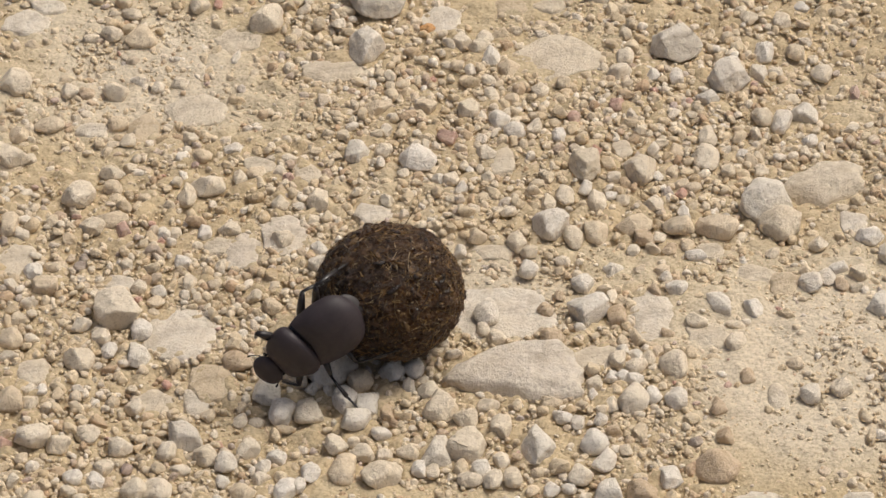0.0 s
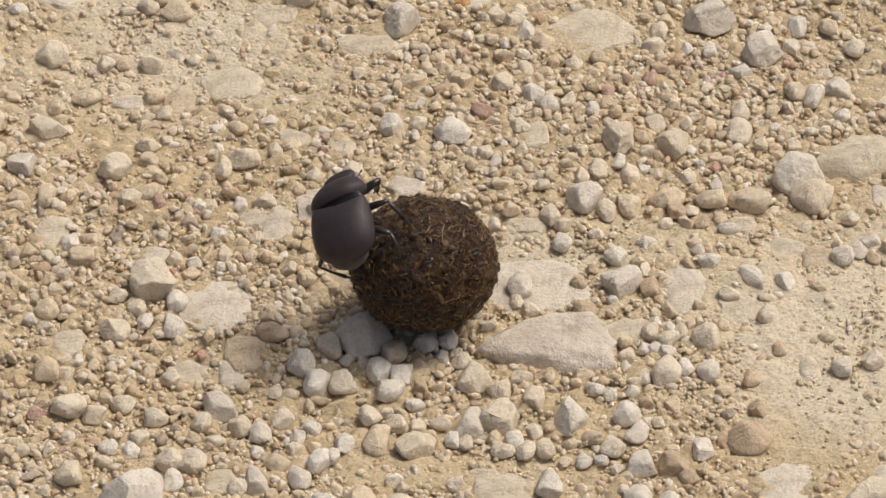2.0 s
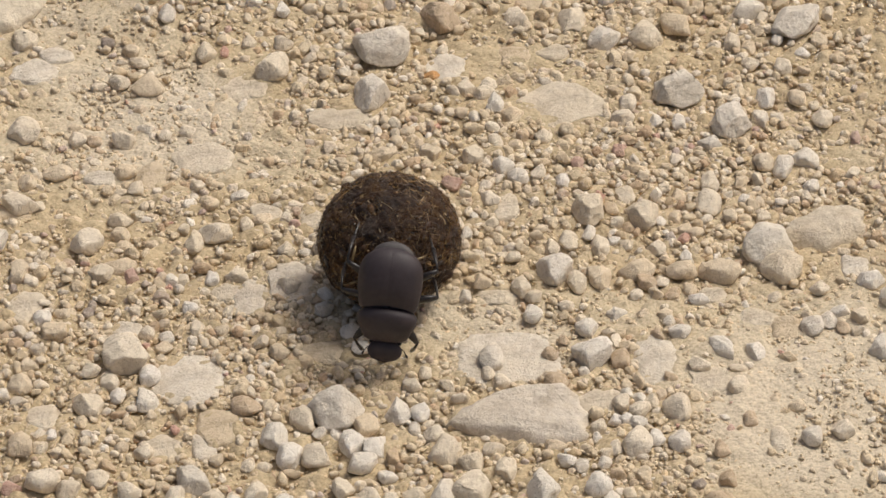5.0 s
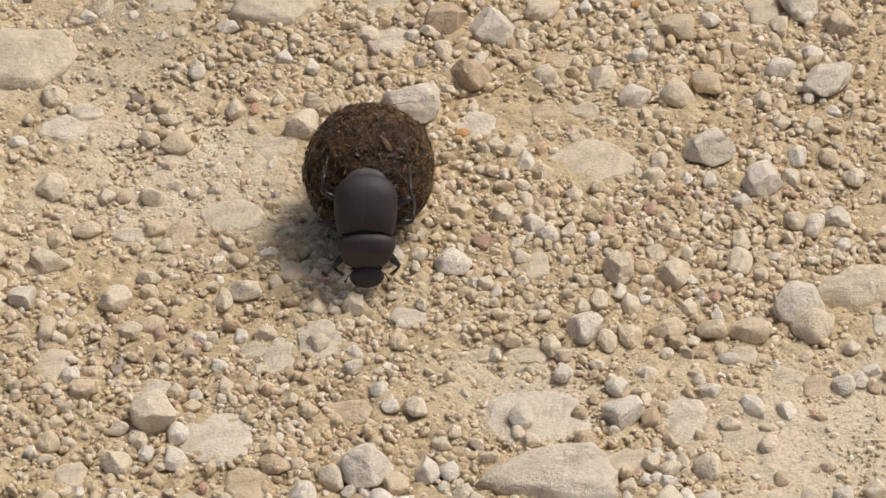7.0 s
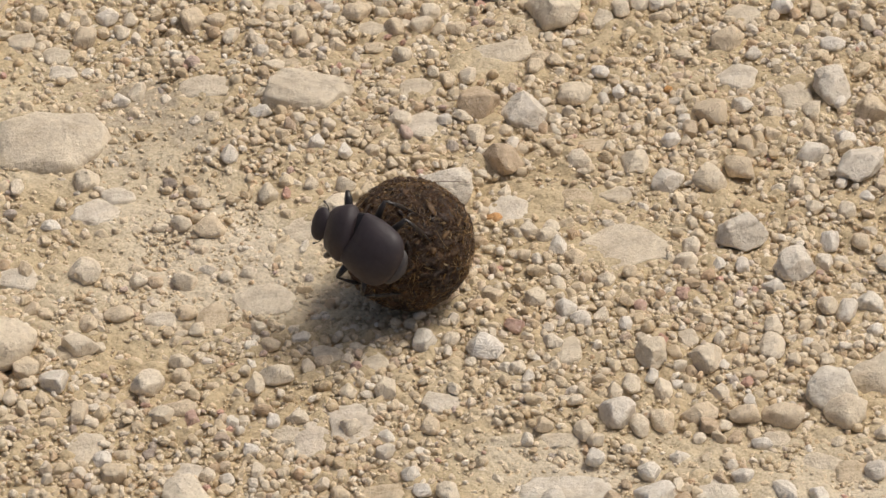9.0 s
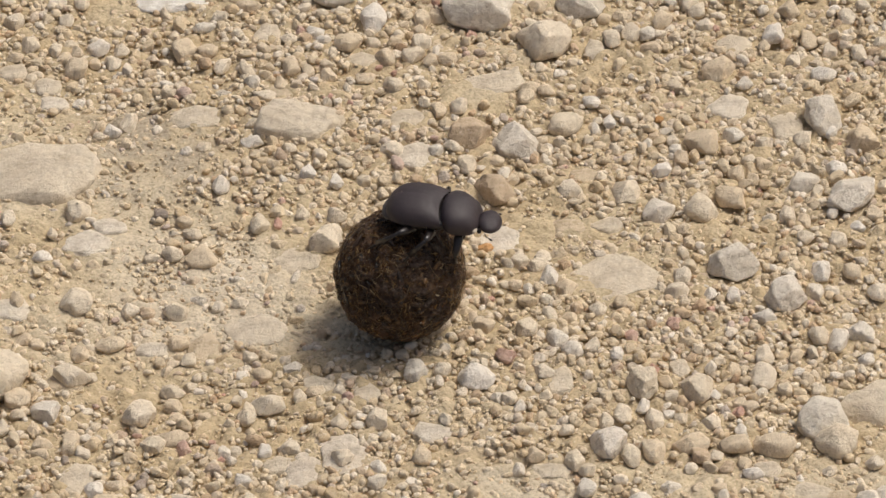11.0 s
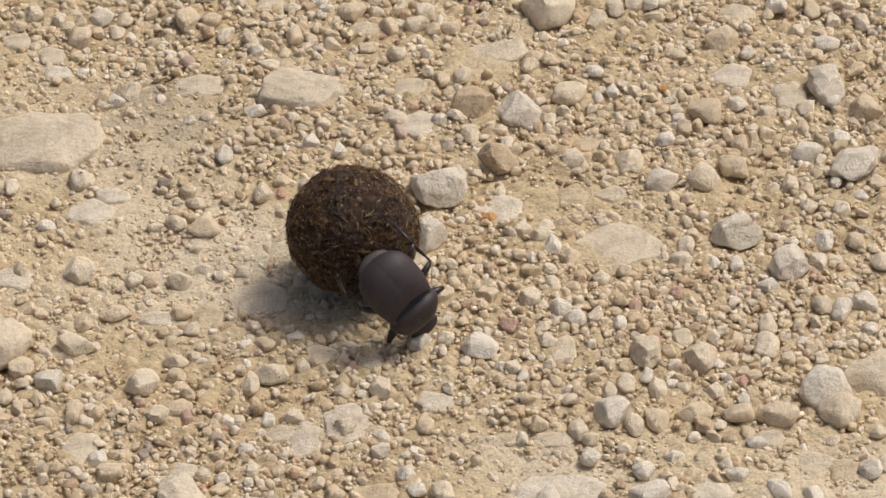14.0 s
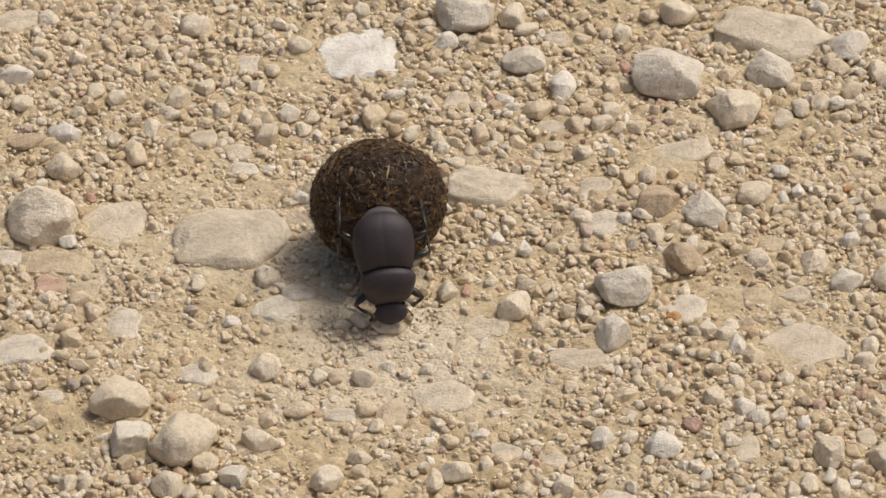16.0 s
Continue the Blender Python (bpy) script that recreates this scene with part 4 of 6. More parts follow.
stone(56.3, -119.1, 1.6, 2.4, 1.2, 0, "white", "round", sink=0.2)
stone(121.7, -118.8, 3.4, 4.1, 2.5, 0, "grey", "round", sink=0.2)
stone(131.4, -115.5, 3.6, 3.5, 2.5, 0, "pale", "round", sink=0.2)
stone(94.0, -124.8, 2.7, 4.0, 2.0, 0, "brown", "round", sink=0.2)
stone(103.1, -110.7, 2.7, 3.7, 2.0, 0, "brown", "round", sink=0.2)
stone(46.6, -129.8, 3.2, 2.8, 2.0, 0, "white", "round", sink=0.2)
stone(43.3, -123.4, 3.6, 2.8, 2.0, 0, "tan", "round", sink=0.2)
stone(17.4, -130.3, 4.1, 4.2, 3.0, 0, "pale", "round", sink=0.2)
stone(24.3, -124.7, 3.6, 3.0, 2.2, 0, "pale", "round", sink=0.2)
stone(-112.5, -139.1, 5.6, 4.8, 3.5, 0, "pale", "round", sink=0.2)
stone(-121.8, -140.8, 3.2, 2.8, 2.0, 0, "red", "round", sink=0.2)
stone(-104.7, -141.2, 4.0, 3.9, 2.8, 0, "pale", "round", sink=0.2)
stone(-96.4, -137.2, 4.0, 3.5, 2.5, 0, "pale", "round", sink=0.2)
stone(-86.0, -142.4, 4.0, 3.9, 2.8, 0, "pale", "round", sink=0.2)
stone(-66.6, -137.8, 5.4, 5.4, 3.6, 0, "grey", "block", sink=0.2)
stone(-72.3, -144.6, 3.2, 3.5, 2.4, 0, "pale", "round", sink=0.2)
stone(-60.4, -146.1, 4.0, 3.9, 2.8, 0, "pale", "round", sink=0.2)
stone(-54.4, -149.0, 3.6, 4.0, 2.7, 0, "grey", "round", sink=0.2)
stone(-47.7, -142.2, 3.6, 4.4, 2.7, 0, "pale", "round", sink=0.2)
stone(-39.2, -145.5, 3.2, 2.8, 2.0, 0, "white", "round", sink=0.2)
stone(-43.3, -150.5, 2.5, 3.2, 1.9, 0, "white", "round", sink=0.2)
stone(-99.9, -155.9, 3.2, 3.2, 2.3, 0, "white", "round", sink=0.2)
stone(-93.1, -156.2, 2.9, 3.4, 2.0, 0, "white", "block", sink=0.2)
stone(-89.2, -157.0, 1.8, 2.5, 1.3, 0, "brown", "round", sink=0.2)
stone(-90.8, -150.9, 3.1, 3.3, 2.3, 0, "pale", "round", sink=0.2)
stone(-74.4, -161.3, 4.5, 5.6, 3.3, 0, "pale", "round", sink=0.2)
stone(-81.1, -161.4, 4.5, 4.6, 3.3, 0, "pale", "round", sink=0.2)
stone(-79.9, -171.1, 3.2, 4.5, 2.4, 0, "white", "round", sink=0.2)
stone(-111.1, -168.8, 4.5, 5.6, 3.3, 0, "pale", "round", sink=0.2)
stone(-93.0, -179.1, 10.4, 9.7, 6.5, 0, "white", "block", sink=0.2)
stone(-97.9, -185.2, 4.5, 3.0, 2.2, 0, "white", "round", sink=0.2)
stone(-55.1, -169.5, 3.8, 5.7, 2.6, 0, "grey", "block", sink=0.2)
stone(-60.6, -173.0, 3.1, 3.6, 2.3, 0, "pale", "round", sink=0.2)
stone(-55.1, -156.6, 2.3, 3.2, 1.7, 0, "white", "round", sink=0.2)
stone(-49.0, -162.0, 4.1, 3.5, 2.5, 0, "tan", "round", sink=0.2)
stone(-42.2, -168.2, 3.6, 5.4, 2.5, 0, "grey", "block", sink=0.2)
stone(-36.4, -160.8, 3.6, 5.4, 2.5, 0, "white", "block", sink=0.2)
stone(-33.0, -159.2, 2.7, 3.4, 2.0, 0, "white", "round", sink=0.2)
stone(-28.9, -153.1, 3.1, 4.6, 2.3, 0, "white", "round", sink=0.2)
stone(-33.6, -181.1, 5.6, 5.7, 3.8, 0, "white", "block", sink=0.2)
stone(-23.5, -179.9, 5.6, 7.5, 3.9, 0, "tan", "block", sink=0.2)
stone(-12.6, -182.3, 5.6, 5.9, 3.9, 0, "pale", "block", sink=0.2)
stone(-19.6, -152.3, 4.3, 6.5, 3.0, 0, "tan", "block", sink=0.2)
stone(-7.7, -155.0, 6.1, 5.2, 3.5, 0, "pale", "block", sink=0.2)
stone(-7.8, -135.9, 3.2, 2.8, 2.0, 0, "white", "round", sink=0.2)
stone(-13.7, -144.5, 4.1, 3.5, 2.5, 0, "pale", "round", sink=0.2)
stone(-6.9, -145.4, 2.7, 2.8, 2.0, 0, "pale", "round", sink=0.2)
stone(-0.1, -144.3, 3.6, 3.0, 2.2, 0, "pale", "round", sink=0.2)
stone(3.3, -151.6, 2.5, 3.8, 1.9, 0, "white", "round", sink=0.2)
stone(8.4, -144.9, 4.7, 6.6, 3.3, 0, "grey", "block", sink=0.2)
stone(7.5, -152.7, 2.3, 3.5, 1.7, 0, "pale", "round", sink=0.2)
stone(-7.7, -164.8, 1.6, 2.2, 1.2, 0, "grey", "round", sink=0.2)
stone(-21.4, -140.9, 3.6, 4.4, 2.7, 0, "pale", "round", sink=0.2)
stone(16.9, -143.9, 6.5, 5.7, 3.8, 0, "pale", "block", sink=0.2)
stone(21.9, -153.1, 3.2, 3.5, 2.4, 0, "white", "round", sink=0.2)
stone(28.0, -134.3, 3.4, 5.1, 2.5, 0, "pale", "round", sink=0.2)
stone(39.0, -143.8, 5.2, 7.8, 3.7, 13, "white", "block", sink=0.2)
stone(27.9, -149.1, 2.7, 3.7, 2.0, 0, "pale", "round", sink=0.2)
stone(25.3, -157.9, 3.1, 3.9, 2.3, 0, "pale", "round", sink=0.2)
stone(18.5, -156.8, 4.0, 3.2, 2.3, 0, "pale", "round", sink=0.2)
stone(31.2, -156.7, 3.1, 4.2, 2.3, 0, "pale", "round", sink=0.2)
stone(51.1, -132.5, 2.3, 3.2, 1.7, 0, "grey", "round", sink=0.2)
stone(58.0, -131.2, 2.3, 2.9, 1.7, 0, "grey", "round", sink=0.2)
stone(51.5, -155.8, 4.0, 4.9, 2.9, 0, "pale", "round", sink=0.2)
stone(58.9, -150.0, 3.4, 5.1, 2.4, -20, "grey", "block", sink=0.2)
stone(56.0, -142.3, 4.5, 4.6, 3.3, 0, "white", "round", sink=0.2)
stone(43.0, -161.4, 2.7, 3.1, 2.0, 0, "white", "round", sink=0.2)
stone(48.0, -161.2, 2.5, 2.3, 1.7, 0, "white", "round", sink=0.2)
stone(59.8, -163.3, 4.5, 5.1, 3.1, 0, "white", "block", sink=0.2)
stone(69.9, -162.8, 4.9, 4.7, 3.1, 0, "brown", "block", sink=0.2)
stone(74.0, -168.1, 3.2, 3.0, 2.2, 0, "brown", "round", sink=0.2)
stone(78.6, -156.7, 3.6, 5.1, 2.5, 0, "white", "block", sink=0.2)
stone(65.3, -145.0, 2.2, 2.7, 1.6, 0, "pale", "round", sink=0.2)
stone(67.9, -178.0, 3.1, 3.6, 2.3, 0, "white", "round", sink=0.2)
stone(58.6, -179.2, 4.3, 6.5, 3.2, 0, "grey", "round", sink=0.2)
stone(64.4, -182.3, 3.1, 4.6, 2.3, 0, "white", "round", sink=0.2)
stone(71.0, -185.1, 4.1, 3.9, 2.8, 0, "white", "round", sink=0.2)
stone(80.0, -182.6, 2.7, 2.8, 2.0, 0, "pale", "round", sink=0.2)
stone(32.2, -171.8, 4.1, 6.2, 2.9, 0, "white", "block", sink=0.2)
stone(92.6, -151.9, 6.7, 6.4, 4.3, 43, "brown", "block", sink=0.2)
stone(86.4, -140.6, 2.3, 2.1, 1.5, 0, "dark", "round", sink=0.2)
stone(95.3, -137.6, 2.7, 3.4, 2.0, 0, "brown", "round", sink=0.2)
stone(128.3, -177.0, 12.6, 7.8, 5.2, 20, "pale", "block", sink=0.2)
stone(112.6, -171.9, 1.8, 1.8, 1.3, 0, "brown", "round", sink=0.2)
stone(-159.7, 214.7, 5.6, 5.0, 3.3, 0, "pale", "block", sink=0.2)
stone(-122.9, 203.8, 4.5, 4.2, 3.0, 0, "pale", "round", sink=0.2)
stone(-102.3, 223.6, 3.1, 3.3, 2.3, 0, "pale", "round", sink=0.2)
stone(-106.1, 219.7, 2.3, 2.6, 1.7, 0, "pale", "round", sink=0.2)
stone(-66.4, 218.3, 10.6, 8.8, 6.3, 0, "grey", "round", sink=0.2)
stone(-72.3, 205.9, 4.5, 4.2, 3.0, 0, "white", "round", sink=0.2)
stone(-50.3, 220.4, 5.0, 6.4, 3.7, 0, "pale", "round", sink=0.2)
stone(-45.2, 213.4, 5.4, 2.9, 2.1, 26, "pale", "round", sink=0.2)
stone(7.4, 224.1, 6.5, 5.5, 4.0, 0, "pale", "round", sink=0.2)
stone(66.6, 206.5, 5.8, 8.4, 4.0, -38, "grey", "block", sink=0.2)
stone(76.0, 191.4, 3.6, 5.0, 2.7, 0, "pale", "round", sink=0.2)
stone(56.3, 229.0, 3.6, 3.5, 2.5, 0, "white", "round", sink=0.2)
stone(-12.1, 213.3, 3.6, 4.0, 2.7, 0, "pale", "round", sink=0.2)
stone(-2.4, 223.7, 3.6, 2.9, 2.1, 0, "tan", "round", sink=0.2)
stone(-218.9, 183.8, 5.6, 4.7, 3.1, -13, "white", "block", sink=0.2)
stone(-215.7, 168.3, 4.0, 3.5, 2.5, 0, "pale", "round", sink=0.2)
stone(-200.0, 153.2, 5.9, 4.5, 3.0, 0, "white", "block", sink=0.2)
stone(-212.0, 147.1, 6.8, 3.1, 2.0, 16, "brown", "block", sink=0.2)
stone(-198.4, 132.6, 6.1, 5.8, 4.2, 0, "pale", "round", sink=0.2)
stone(-203.6, 104.4, 12.1, 13.9, 8.3, 7, "pale", "round", sink=0.2)
stone(-194.5, 93.6, 3.1, 3.0, 2.2, 0, "white", "round", sink=0.2)
stone(-175.3, 142.6, 4.0, 5.9, 2.8, 0, "tan", "block", sink=0.2)
stone(-170.9, 157.1, 3.1, 4.6, 2.3, 0, "pale", "round", sink=0.2)
stone(-163.0, 174.3, 4.1, 4.9, 2.9, 0, "pale", "block", sink=0.2)
stone(-191.1, 176.1, 3.1, 4.2, 2.3, 0, "pale", "round", sink=0.2)
stone(-184.1, 171.8, 3.6, 3.5, 2.5, 0, "pale", "round", sink=0.2)
stone(-196.1, 165.0, 3.1, 2.8, 2.0, 0, "pale", "round", sink=0.2)
stone(-165.3, 165.1, 4.0, 3.2, 2.3, 0, "pale", "round", sink=0.2)
stone(-172.5, 186.0, 3.1, 3.0, 2.2, 0, "tan", "round", sink=0.2)
stone(-203.2, 206.8, 3.2, 3.0, 2.2, 0, "tan", "round", sink=0.2)
stone(-198.6, 62.9, 3.2, 2.8, 2.0, 0, "pale", "round", sink=0.2)
stone(-183.2, 56.3, 3.2, 4.2, 2.4, 0, "tan", "round", sink=0.2)
stone(-189.5, 41.3, 4.0, 3.9, 2.8, 0, "tan", "round", sink=0.2)
stone(-185.8, 29.0, 4.0, 2.5, 1.8, -20, "tan", "round", sink=0.2)
stone(-170.0, 9.2, 9.2, 9.9, 6.2, -20, "pale", "round", sink=0.2)
stone(-166.6, -10.0, 7.0, 7.1, 4.7, 0, "white", "block", sink=0.2)
stone(-150.2, -10.9, 11.2, 10.2, 7.3, 67, "pale", "round", sink=0.2)
stone(-153.5, -30.3, 5.6, 5.3, 3.8, 0, "pale", "round", sink=0.2)
stone(-144.7, 29.6, 2.3, 3.5, 1.7, 0, "tan", "round", sink=0.2)
stone(-186.9, 19.0, 2.3, 2.9, 1.7, 0, "dark", "round", sink=0.2)
stone(-125.3, -7.6, 5.9, 4.0, 2.7, 0, "pale", "block", sink=0.2)
stone(-88.8, 2.2, 2.7, 3.4, 2.0, 0, "pale", "round", sink=0.2)
stone(-184.9, -29.7, 3.1, 4.6, 2.3, 0, "pale", "round", sink=0.2)
stone(-179.6, -28.7, 2.7, 3.7, 2.0, 0, "pale", "round", sink=0.2)
stone(-10.3, 70.8, 9.8, 10.2, 6.7, 8, "grey", "round", sink=0.25)
stone(-13.4, 47.0, 5.8, 8.6, 4.6, -6, "grey", "round", sink=0.2)
stone(-108.3, 27.1, 3.2, 3.2, 2.1, -15, "pale", "round", sink=0.25)
stone(-73.1, 31.4, 2.9, 2.7, 1.8, -7, "pale", "round", sink=0.35)
stone(-113.9, 9.0, 5.0, 3.5, 2.3, 10, "tan", "round", sink=0.2)
stone(-64.9, -5.5, 3.2, 3.2, 2.1, 28, "tan", "round", sink=0.3)
stone(-55.1, -1.6, 3.2, 2.7, 1.8, 5, "grey", "block", sink=0.35)
stone(-91.3, -26.6, 2.9, 2.7, 1.8, 4, "tan", "round", sink=0.35)
stone(-82.5, -26.2, 2.5, 1.8, 1.2, -5, "tan", "round", sink=0.25)
stone(-119.5, -5.9, 2.5, 2.7, 1.7, -16, "pale", "round", sink=0.35)
stone(-127.5, -15.3, 1.8, 2.3, 1.2, 17, "pale", "block", sink=0.2)
stone(-69.7, -57.8, 2.9, 2.9, 1.9, -20, "white", "round", sink=0.2)
stone(-101.6, -59.7, 2.2, 2.9, 1.4, -11, "dark", "round", sink=0.3)
stone(-109.1, -60.0, 4.0, 2.8, 1.8, 0, "tan", "round", sink=0.35)
stone(-27.6, -50.7, 2.5, 3.2, 1.7, 15, "white", "round", sink=0.35)
stone(-9.4, 16.6, 4.7, 3.3, 2.2, -5, "tan", "round", sink=0.35)
stone(-40.5, -14.3, 2.2, 2.3, 1.4, 29, "pale", "block", sink=0.3)
stone(12.7, 37.9, 2.5, 1.8, 1.2, -24, "pale", "block", sink=0.35)
stone(32.0, 36.5, 3.6, 4.1, 2.4, -17, "tan", "block", sink=0.35)
stone(26.8, 22.7, 2.5, 3.6, 1.7, 19, "pale", "round", sink=0.3)
stone(33.1, 21.3, 2.5, 2.7, 1.7, -4, "tan", "round", sink=0.35)
stone(84.9, -2.4, 2.5, 3.8, 1.7, 6, "tan", "round", sink=0.35)
stone(105.6, -3.4, 2.2, 1.8, 1.2, 7, "white", "block", sink=0.3)
stone(19.3, -14.5, 1.3, 1.9, 0.8, 13, "white", "round", sink=0.2)
stone(10.0, -19.2, 2.5, 2.3, 1.5, 24, "white", "block", sink=0.25)
stone(24.8, -7.1, 3.2, 3.2, 2.1, 14, "pale", "round", sink=0.2)
stone(63.8, -25.6, 2.2, 1.8, 1.2, 15, "white", "round", sink=0.3)
stone(28.1, -32.6, 2.5, 1.8, 1.2, -12, "pale", "block", sink=0.35)
stone(86.7, -32.7, 2.5, 3.2, 1.7, 24, "white", "round", sink=0.35)
stone(81.7, -50.2, 2.2, 3.2, 1.4, -25, "brown", "block", sink=0.2)
stone(89.6, -53.0, 3.6, 2.5, 1.7, -4, "white", "round", sink=0.2)
stone(71.8, -61.0, 2.5, 2.3, 1.5, -12, "tan", "round", sink=0.35)
stone(78.8, -61.0, 2.5, 2.3, 1.5, 25, "tan", "block", sink=0.2)
stone(86.2, -19.1, 2.9, 2.7, 1.8, -6, "tan", "round", sink=0.3)
stone(113.4, -51.5, 2.5, 2.3, 1.5, 5, "pale", "round", sink=0.3)
stone(-91.0, -98.5, 2.5, 3.6, 1.7, 2, "white", "block", sink=0.2)
stone(-114.1, -123.0, 2.5, 3.2, 1.7, -11, "pale", "block", sink=0.2)
stone(-89.3, -121.5, 2.5, 2.3, 1.5, 8, "tan", "round", sink=0.25)
stone(-82.4, -123.2, 3.2, 3.2, 2.1, -4, "pale", "block", sink=0.3)
stone(-115.6, -146.8, 2.2, 2.7, 1.4, -21, "tan", "round", sink=0.3)
stone(-67.9, -151.7, 3.2, 2.3, 1.5, -10, "pale", "round", sink=0.25)
stone(-44.1, -154.3, 2.9, 3.2, 1.9, 27, "pale", "round", sink=0.35)
stone(-45.5, -129.0, 2.5, 2.3, 1.5, -1, "pale", "round", sink=0.35)
stone(-50.6, -129.1, 2.5, 2.7, 1.7, 11, "pale", "round", sink=0.2)
stone(-72.1, -180.2, 3.2, 2.7, 1.8, 9, "pale", "round", sink=0.3)
stone(65.6, -99.1, 2.2, 2.3, 1.4, -3, "white", "round", sink=0.25)
stone(69.8, -101.7, 2.2, 3.2, 1.4, 29, "white", "block", sink=0.3)
stone(61.8, -111.6, 2.5, 2.3, 1.5, 3, "white", "block", sink=0.3)
stone(37.1, -161.1, 1.8, 2.7, 1.2, -30, "tan", "round", sink=0.3)
stone(111.4, -100.1, 1.8, 2.3, 1.2, -29, "tan", "round", sink=0.25)
stone(118.1, -104.2, 2.9, 2.3, 1.5, -27, "tan", "round", sink=0.3)
stone(-67.6, 138.4, 4.0, 2.8, 1.8, -1, "pale", "round", sink=0.3)
stone(-51.2, 173.6, 3.6, 3.2, 2.1, 8, "white", "round", sink=0.35)
stone(-23.2, 159.9, 2.5, 2.3, 1.5, -29, "pale", "round", sink=0.2)
stone(-24.5, 108.0, 4.5, 3.6, 2.4, -7, "pale", "block", sink=0.35)
stone(-69.0, 83.0, 2.2, 1.8, 1.2, -11, "tan", "round", sink=0.3)
stone(41.2, 174.3, 2.5, 2.7, 1.7, -19, "brown", "round", sink=0.3)
stone(27.7, 180.0, 2.5, 2.7, 1.7, 18, "brown", "round", sink=0.3)
stone(68.7, 116.7, 2.2, 2.7, 1.4, -11, "pale", "round", sink=0.2)
stone(86.4, 110.7, 2.2, 2.3, 1.4, 19, "brown", "round", sink=0.25)
stone(44.1, 113.6, 2.2, 2.3, 1.4, -11, "tan", "round", sink=0.3)
stone(93.8, 105.9, 2.9, 2.7, 1.8, -15, "pale", "block", sink=0.35)
stone(45.5, 79.0, 2.5, 1.8, 1.2, 11, "pale", "round", sink=0.2)
stone(99.2, 74.5, 2.5, 2.7, 1.7, 8, "pale", "block", sink=0.3)
stone(134.1, 67.4, 2.2, 2.3, 1.4, 13, "white", "round", sink=0.35)
stone(21.7, 142.6, 3.6, 2.7, 1.8, 21, "tan", "round", sink=0.25)
stone(5.9, 57.8, 2.7, 2.5, 1.6, -25, "orange", "block", sink=0.25)
stone(-47.4, -15.2, 3.6, 2.5, 1.7, 26, "tan", "round", sink=0.3)
stone(-40.0, -30.5, 2.9, 3.2, 1.9, -16, "pale", "round", sink=0.2)
stone(-92.3, -38.0, 5.4, 3.8, 2.5, 3, "tan", "round", sink=0.3)
stone(-120.5, -44.3, 2.5, 3.2, 1.7, 21, "pale", "round", sink=0.25)
stone(-136.1, -33.3, 2.2, 2.7, 1.4, 25, "tan", "block", sink=0.2)
stone(-133.7, -45.8, 2.9, 2.7, 1.8, 21, "tan", "round", sink=0.25)
stone(-100.5, -55.9, 1.4, 2.2, 1.0, -4, "dark", "block", sink=0.3)
stone(-141.4, 12.4, 2.9, 2.7, 1.8, -1, "tan", "block", sink=0.35)
stone(17.4, 50.0, 3.6, 3.6, 2.4, -12, "pale", "round", sink=0.35)
stone(24.8, 51.9, 2.9, 3.2, 1.9, -28, "pale", "round", sink=0.25)
stone(67.1, -27.0, 2.5, 2.3, 1.5, -18, "pale", "block", sink=0.35)
stone(31.3, -34.0, 2.9, 2.3, 1.5, 5, "pale", "round", sink=0.25)
stone(20.6, -32.5, 2.5, 1.8, 1.2, -28, "pale", "round", sink=0.3)
stone(76.8, -28.7, 3.2, 3.2, 2.1, 4, "pale", "block", sink=0.25)
stone(63.6, -59.8, 3.2, 2.7, 1.8, 25, "white", "block", sink=0.3)
stone(78.2, -44.8, 2.5, 2.7, 1.7, -23, "pale", "round", sink=0.2)
stone(83.6, -13.2, 2.5, 2.7, 1.7, -28, "tan", "round", sink=0.25)
stone(68.2, -18.7, 2.2, 2.3, 1.4, 27, "brown", "round", sink=0.35)
stone(-211.0, 219.4, 4.0, 4.1, 2.6, 6, "pale", "block", sink=0.35)
stone(-212.8, 205.0, 3.6, 3.2, 2.1, 17, "tan", "block", sink=0.3)
stone(-174.7, 205.3, 3.2, 3.6, 2.1, -15, "pale", "round", sink=0.35)
stone(-169.0, 207.6, 2.2, 2.7, 1.4, -27, "pale", "round", sink=0.2)
stone(-140.9, 211.4, 1.8, 2.7, 1.2, -9, "pale", "block", sink=0.35)
stone(-186.6, 140.0, 2.5, 3.2, 1.7, 21, "pale", "round", sink=0.3)
stone(-9.9, 182.7, 3.2, 3.2, 2.1, -16, "tan", "block", sink=0.25)
stone(-25.7, 208.7, 3.2, 2.7, 1.8, -23, "tan", "round", sink=0.2)
stone(-34.4, 208.2, 4.5, 3.6, 2.4, -20, "pale", "block", sink=0.3)
stone(61.2, 173.6, 3.6, 3.6, 2.4, 28, "white", "round", sink=0.25)
stone(37.3, 178.9, 2.2, 2.7, 1.4, 22, "pale", "round", sink=0.35)
stone(-187.4, 63.2, 4.5, 4.1, 2.7, 10, "tan", "round", sink=0.35)
stone(-161.1, 28.2, 1.8, 2.7, 1.2, -27, "tan", "round", sink=0.25)
stone(-140.8, -4.3, 2.2, 2.7, 1.4, -13, "brown", "round", sink=0.35)


# ---- gravel ----
def bare(x, y):
    """How free of pebbles the ground is, 0 to 1, by patches of trodden sand."""
    w = np.zeros_like(x)
    for px, py, rx, ry, s in BARE:
        w = np.maximum(w, s * np.exp(-((x - px) / rx) ** 4 - ((y - py) / ry) ** 4))
    return w


